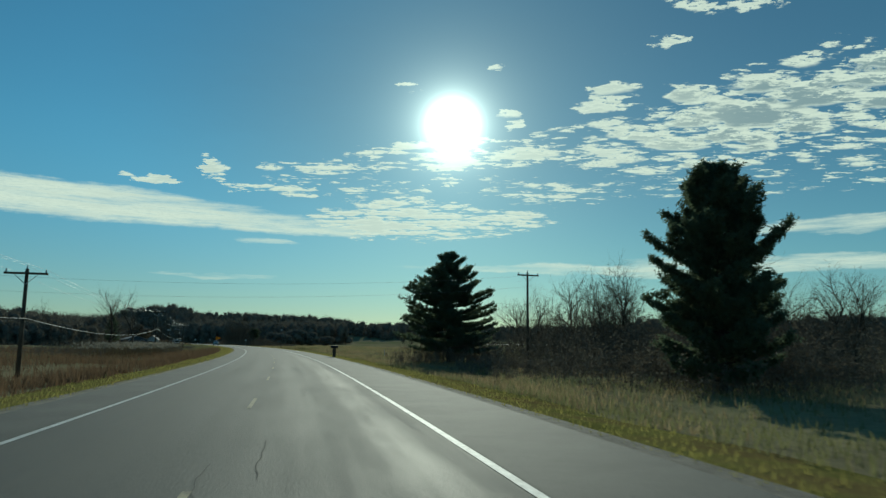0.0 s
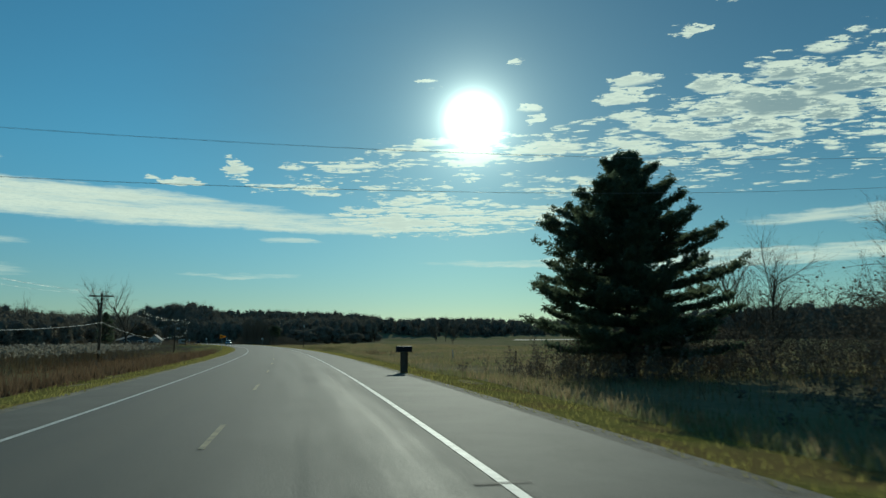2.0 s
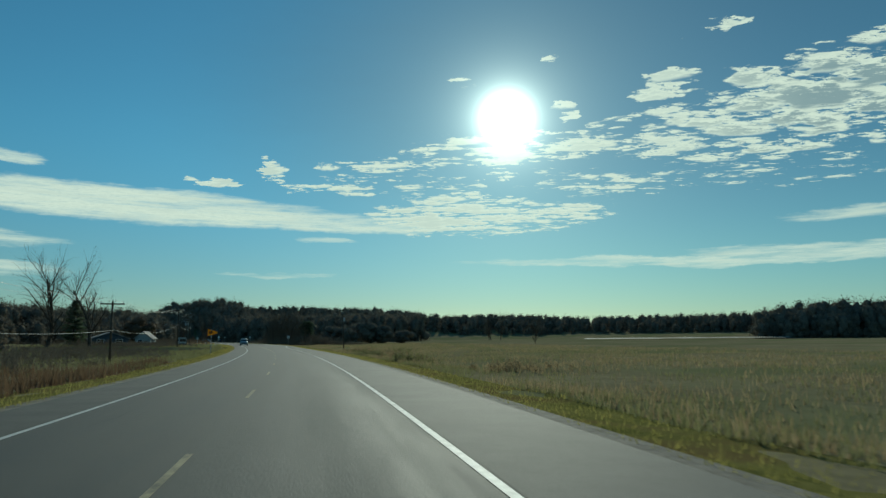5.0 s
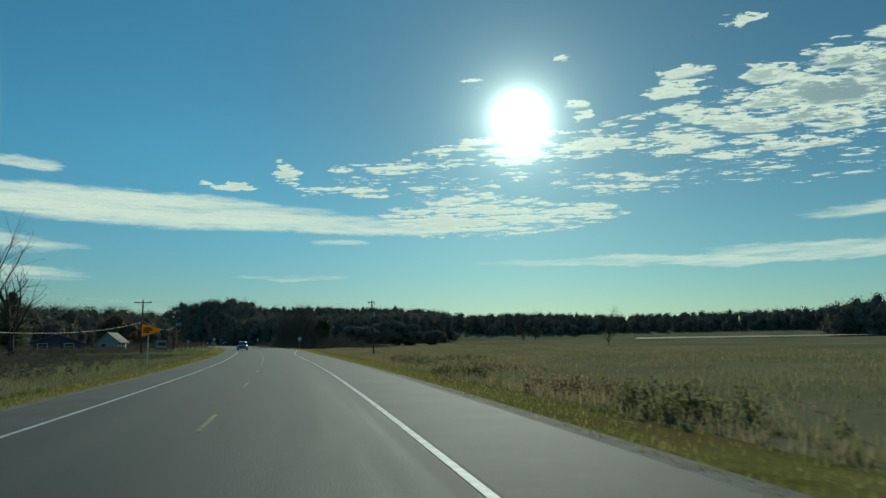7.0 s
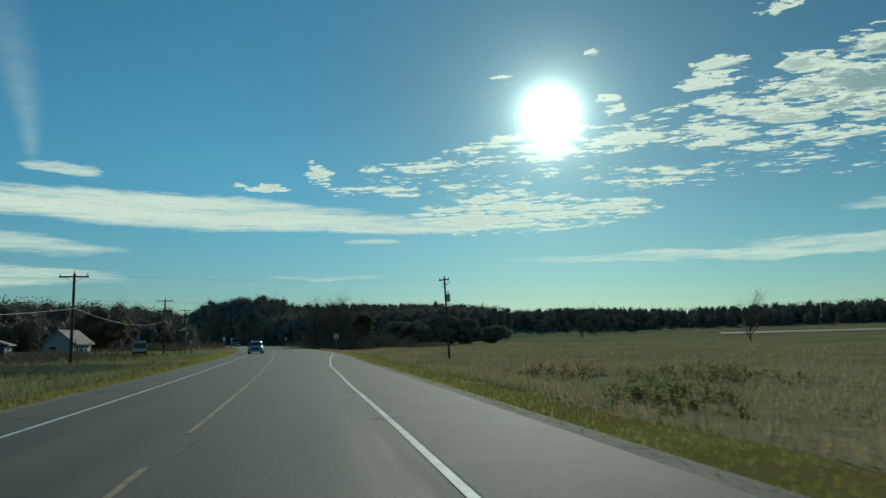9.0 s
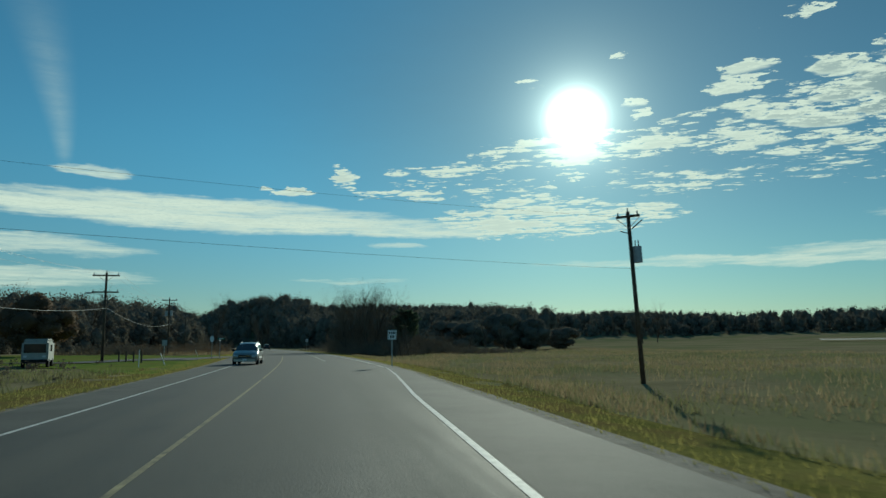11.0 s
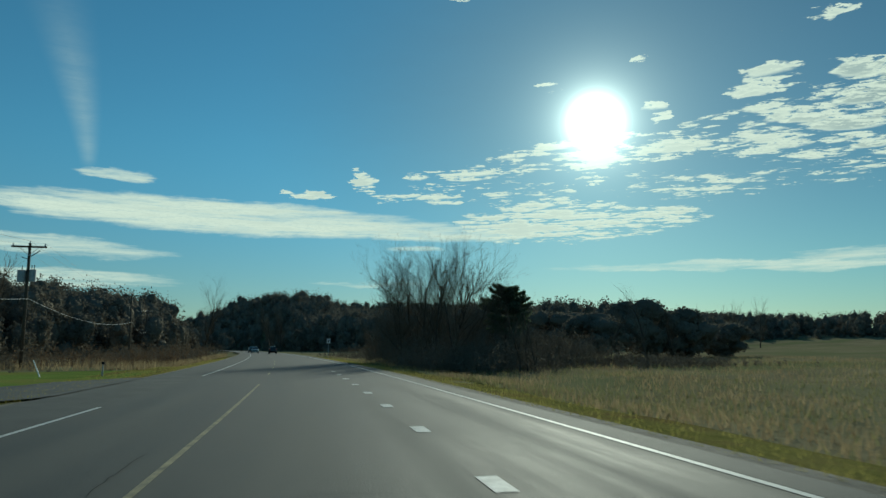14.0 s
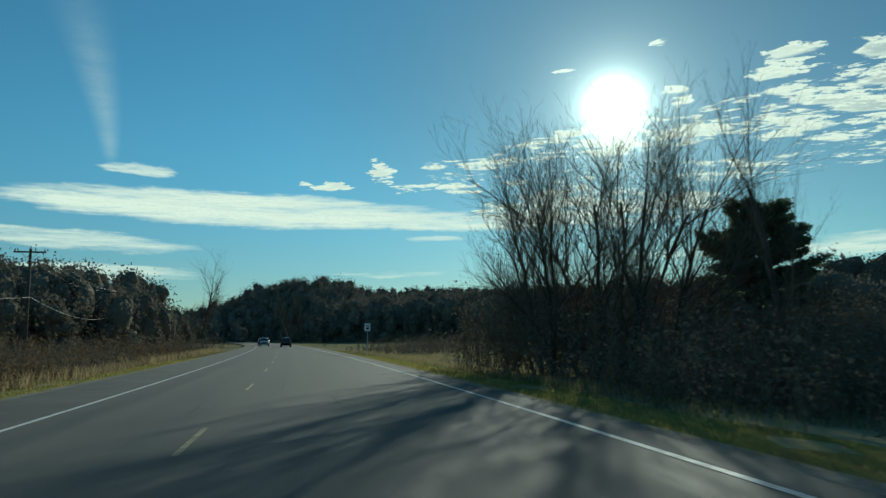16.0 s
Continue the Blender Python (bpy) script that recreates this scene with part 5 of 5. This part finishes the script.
def camper(at, turn, label):
    x, y = at
    z = float(land([x], [y])[0])
    ob = thing("camper_van", label, "van", (x, y, z), turn)
    part("body", box(1.75, 3.8, 1.55, (0, 0, 0.40), 0.12, 2), M_SIDING, ob)
    part("roof_cap", box(1.6, 3.2, 0.2, (0, 0.1, 1.93), 0.08, 2), M_SIDING, ob)
    part("windscreen", box(1.45, 0.03, 0.65, (0, -1.91, 1.1), 0.01), M_GLASS, ob)
    part("bumper", box(1.7, 0.15, 0.25, (0, -1.95, 0.36), 0.03), M_PLASTIC, ob)
    for sx in (-1, 1):
        part("headlight", box(0.24, 0.05, 0.16, (sx * 0.62, -1.91, 0.75), 0.01), M_LAMP, ob)
        part("side_window", box(0.03, 1.0, 0.5, (sx * 0.88, -0.2, 1.2), 0.01), M_GLASS, ob)
        for yy in (-1.2, 1.2):
            part("wheel", rod((sx * 0.70, yy, 0.33), (sx * 0.89, yy, 0.33), 0.33, 0.33, 18), M_TYRE, ob)
    return ob


camper((-107.2, 281.5), 34, "white camper van with a dark windscreen beside a house")

# lawn, side road and what stands on them
lawn_s = np.arange(287, 364, 3.0)
tagged(strip("lawn", lawn_s, np.interp(lawn_s, [287, 300, 312, 330], [-9.0, -15.0, -30.0, -38.0]), left_edge(lawn_s) - 1.2, 0.0, M_LAWN, steps=20), "mown green lawn beside the road", "lawn", kind="structure")
lo = bpy.data.objects["lawn"].data
co = np.zeros(len(lo.vertices) * 3)
lo.vertices.foreach_get("co", co)
co = co.reshape(-1, 3)
co[:, 2] = land(co[:, 0], co[:, 1]) + 0.03
lo.vertices.foreach_set("co", co.ravel())
lo.update()

# a paved lot beside the lawn, with its way in from the road
def drape(ob, lift):
    co = np.zeros(len(ob.data.vertices) * 3)
    ob.data.vertices.foreach_get("co", co)
    co = co.reshape(-1, 3)
    co[:, 2] = np.maximum(land(co[:, 0], co[:, 1]) + lift, -0.02)
    ob.data.vertices.foreach_set("co", co.ravel())
    ob.data.update()
    return ob


lot_s = np.arange(309, 350, 1.5)
lot_far = np.interp(lot_s, [295, 323, 338, 350], [-33.0, -17.5, -12.5, -6.6])
lot_near = np.interp(lot_s, [295, 318, 332, 335, 350], [-26.0, -12.9, -7.4, -6.1, -6.1])
tagged(drape(strip("side_road", lot_s, lot_far, lot_near, 0.0, M_SHOULDER, steps=8), 0.09), "dark asphalt side road joining the highway across a lawn", "side road", kind="structure")
marker("leaning white marker stake on a lawn", (-100.1, 287.2), 1.15, -24, M_SIGN_WHITE)
marker("leaning white marker stake on a lawn", (-121.0, 328.6), 1.1, -28, M_SIGN_WHITE)
marker("short pale post with a dark reflector box on a lawn", (-118.8, 330.6), 0.85, 2, M_SIGN_GREY, M_PLASTIC, 0.05)
marker("upright white post on a lawn", (-98.1, 280.7), 1.35, 0, M_SIGN_WHITE)
for k in range(4):
    marker("dark wooden bollard at a driveway", (-104.5 - k * 1.6, 290.5 + k * 1.2), 1.1, 0, M_POLE, r=0.08)

# ---------------------------------------------------------------- right side, last stretch
for k, (dx, dy, h) in enumerate(((-4.6, 1, 11.0), (-3.4, -2, 11.6), (-2.0, 2, 12.4), (-0.6, -1, 13.0), (0.8, 2, 13.2), (2.2, 4, 12.8), (3.6, 0, 12.2), (-5.4, 3, 9.8), (-1.4, 5, 12.6), (1.6, -2, 12.8), (4.8, 2, 10.6))):
    bare_tree("bare grey slender tree in a dense stand", (-110.3 + dx * 0.74, 373 + dy), h, 0.62, 140 + k, levels=4, kids=3, girth=0.0125, group="stand of bare trees",
              lean=((dx + 0.3) * 0.065, (dy - 1) * 0.04), up=0.42)
bare_tree("tall bare tree beside a pine", (-104.8, 360.4), 9.8, 0.28, 55, levels=3, kids=2, girth=0.012)
for k, (x, y, h) in enumerate(((-98.6, 360.0, 6.8), (-98.0, 360.8, 6.0), (-97.2, 360.2, 5.6))):
    bare_tree("thin leafless sapling in brush", (x, y), h, 0.3, 190 + k, levels=3, kids=2)
pine("dark crooked pine beside bare trees", (-102.3, 378.0), 9.0, 3.3, 56, tufts=2.0, whorls=8, bare=0.45, lean=0.04,
     profile=((0, 0.5), (0.42, 0.85), (0.6, 1.0), (0.75, 0.95), (0.9, 0.7), (1, 0.4)), rise=(-0.08, 0.12))
for k, (x, y, h, r) in enumerate(((-85, 413, 10.6, 5.0), (-78, 414, 8.4, 4.2), (-97, 445, 9.6, 5.0), (-104, 452, 9.0, 4.5), (-92, 402, 7.4, 4.6), (-99, 410, 8.2, 5.0), (-70, 424, 6.2, 4.4))):
    leafy_tree("oak_tree", "rounded dark brown-green tree at a marsh's edge", (x, y), h, r * 1.25, M_WOOD_LEAF, 80 + k, 4200, 0.38, -0.06)
for k, (x, y, h) in enumerate(((-90, 388, 5.5), (-86, 385, 6.5), (-82, 389, 5.0))):
    bare_tree("thin leafless sapling in brush", (x, y), h + 2, 0.3, 90 + k, levels=3, kids=2)
brush("thicket", "dense dark brush below bare trees", (-108, 374), (16, 8), 4.8, 1300, seed=95, leafy=0.9)
brush("thicket", "dense dark brush beside a pine", (-98, 377), (8, 7), 3.8, 500, seed=96, leafy=0.8)
brush("thicket", "grey-brown brush at the road's edge", (-103, 361), (8, 8), 2.8, 650, seed=97, leafy=0.7)
brush("thicket", "grey-brown brush at a marsh's edge", (-86, 374), (9, 9), 1.3, 420, seed=98, leafy=0.7)
brush("thicket", "brown brush before dark woods", (-138, 440), (8, 26), 2.4, 500, seed=99, leafy=0.7)

# left brush, last stretch
for k, (s, d, w, l, h) in enumerate(((368, -24, 7, 10, 1.7), (384, -15, 6, 14, 1.8), (402, -15, 7, 18, 2.2), (425, -18, 10, 30, 3.0), (470, -16, 8, 40, 2.6))):
    px, py, _z = on_road(s, d)
    brush("thicket", "russet and brown roadside brush", (float(px), float(py)), (w, l), h, 420, M_RUST if k % 2 else None, seed=110 + k, leafy=0.8)
for k, (s, d, w, l, h) in enumerate(((272, -24, 10, 16, 1.0), (291, -26, 8, 14, 0.9), (262, -34, 12, 14, 1.3), (168, -26, 10, 20, 1.6), (205, -26, 10, 22, 1.1), (235, -26, 10, 22, 1.3), (120, -25, 10, 26, 2.2))):
    px, py, _z = on_road(s, d)
    brush("thicket", "low brown brush before houses", (float(px), float(py)), (w, l), h, 380, None, seed=120 + k, leafy=0.8)

for k, (s, d, w, l, h) in enumerate(((172, 11.5, 3, 5, 1.1), (183, 13, 3, 6, 1.2), (196, 12, 2.5, 4, 1.0), (206, 16, 4, 6, 1.2), (221, 14, 3, 5, 1.0), (240, 17, 4, 6, 1.1), (232, 22, 5, 6, 1.0), (160, 17, 4, 6, 1.1))):
    px, py, _z = on_road(s, d)
    brush("thicket", "low olive bush at a marsh's edge", (float(px), float(py)), (w * 0.8, l * 0.8), h * 0.75, 50, M_DRY if k % 2 else M_OLIVE, seed=130 + k, leafy=1.0)

# ---------------------------------------------------------------- grasses
grass_field("verge_grass", "short yellow-green verge grass", (-20, 420), (0.3, 3.2), 36000, 0.16, 0.018, M_VERGE, 201)
grass_field("verge_grass", "short yellow-green verge grass", (-20, 420), (-0.3, -3.2), 36000, 0.16, 0.018, M_VERGE, 202)
grass_field("lawn_grass", "bright short lawn grass", (287, 362), (-1.2, -16), 40000, 0.07, 0.014, M_LAWN_BLADE, 203)
grass_field("marsh_grass", "tall dry brown marsh grass", (-10, 440), (3.5, 70), 190000, 0.40, 0.026, M_DRY, 204, clump=0.9)
grass_field("marsh_grass", "olive marsh grass in clumps", (-10, 440), (3.0, 60), 170000, 0.34, 0.028, M_OLIVE, 205, clump=0.9)
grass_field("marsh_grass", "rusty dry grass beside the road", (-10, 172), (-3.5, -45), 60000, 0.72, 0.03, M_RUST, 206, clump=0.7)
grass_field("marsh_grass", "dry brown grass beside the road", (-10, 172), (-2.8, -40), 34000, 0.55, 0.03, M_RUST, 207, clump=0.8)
grass_field("marsh_grass", "short olive-brown grass before houses", (160, 290), (-2.8, -40), 70000, 0.38, 0.026, M_OLIVE, 209, clump=0.8)
grass_field("marsh_grass", "dry brown grass beside the road", (364, 470), (-2.8, -30), 30000, 0.7, 0.03, M_DRY, 208, clump=0.8)


def reeds():
    """Reeds with pale plumes."""
    rng = np.random.default_rng(210)
    n = 1100
    s, d = rng.uniform(95, 150, n), rng.uniform(-24, -15, n)
    p = on_road(s, d)
    p[:, 2] = land(p[:, 0], p[:, 1])
    h = rng.uniform(1.2, 1.9, n)
    top = p + np.stack([rng.normal(0, .08, n), rng.normal(0, .08, n), h], axis=1)
    ob = thing("reed_bed", "dry reeds with pale fluffy plumes", "reeds", kind="stuff")
    part("stalks", tubes(p, top, np.full(n, 0.012), np.full(n, 0.006), 3), M_DRY, ob)
    k = np.repeat(top, 5, axis=0) + rng.normal(0, 0.05, (n * 5, 3))
    part("plumes", cards(rng, k, 0.16, 0.0, 1.6, 0.6), M_FLUFF, ob)
    return ob


reeds()

# cracks, tar lines and patches in the asphalt
rng = np.random.default_rng(300)
for k in range(26):
    s, d = rng.uniform(5, 400), rng.uniform(-3.0, 3.5)
    if k % 3 == 0:                      # a crack across the lane
        n = 9
        dd = d + np.linspace(0, rng.uniform(0.6, 3.0), n)
        path = np.stack([s + np.cumsum(rng.normal(0, 0.06, n)), dd], axis=1)
    else:                               # a crack along the lane
        n = 12
        path = np.stack([s + np.linspace(0, rng.uniform(1, 4), n), d + np.cumsum(rng.normal(0, 0.025, n))], axis=1)
    w = rng.uniform(0.004, 0.010)
    left = on_road(path[:, 0] + (w if k % 3 == 0 else 0), path[:, 1] - (0 if k % 3 == 0 else w), 0.0065)
    right = on_road(path[:, 0] - (w if k % 3 == 0 else 0), path[:, 1] + (0 if k % 3 == 0 else w), 0.0065)
    v = np.stack([left, right], axis=1).reshape(-1, 3)
    part("crack", (v, [(2 * i, 2 * i + 1, 2 * i + 3, 2 * i + 2) for i in range(n - 1)]), M_CRACK, road)
for k in range(3):
    s, d = rng.uniform(20, 380), rng.uniform(-2.6, 2.8)
    q = np.linspace(0, rng.uniform(0.1, 0.2), 5)
    wide = rng.uniform(0.4, 1.1)
    strip("tar_patch", s + q, d + rng.normal(0, 0.05, 5), d + wide + rng.normal(0, 0.05, 5), 0.0075, M_PATCH, road)
for s in (6.0, 21.5, 24.0, 26.0, 52.0, 71.5, 76.0, 101.0, 151.0, 153.5, 214.0, 221.5):   # tar lines across the edge line
    strip("tar_line", s + np.array([0, 0.10]), right_line(np.array([s, s])) - 0.35, right_line(np.array([s, s])) + 0.3, 0.0095, M_PATCH, road)


def pale_field():
    """A pale strip of stubble far across the marsh."""
    u = np.linspace(0, 1, 25)
    v, f = [], []
    for i, q in enumerate(u):
        for k in (0, 1):
            x, y = 20 + 105 * q + 4 * k, 508 - 22 * q + 16 * k
            v.append((x, y, float(land([x], [y])[0]) + 0.6 + 0.5 * k))
    f = [(2 * i, 2 * i + 2, 2 * i + 3, 2 * i + 1) for i in range(24)]
    return tagged(new("stubble_strip", mesh_of("stubble_strip", np.array(v), f, M_STUBBLE)), "pale stubble strip before far woods", "field", kind="structure")


M_STUBBLE = material("pale_stubble", (0.17, 0.155, 0.12), (0.26, 0.235, 0.19), 0.2, 0.9, fine=3.0)
pale_field()
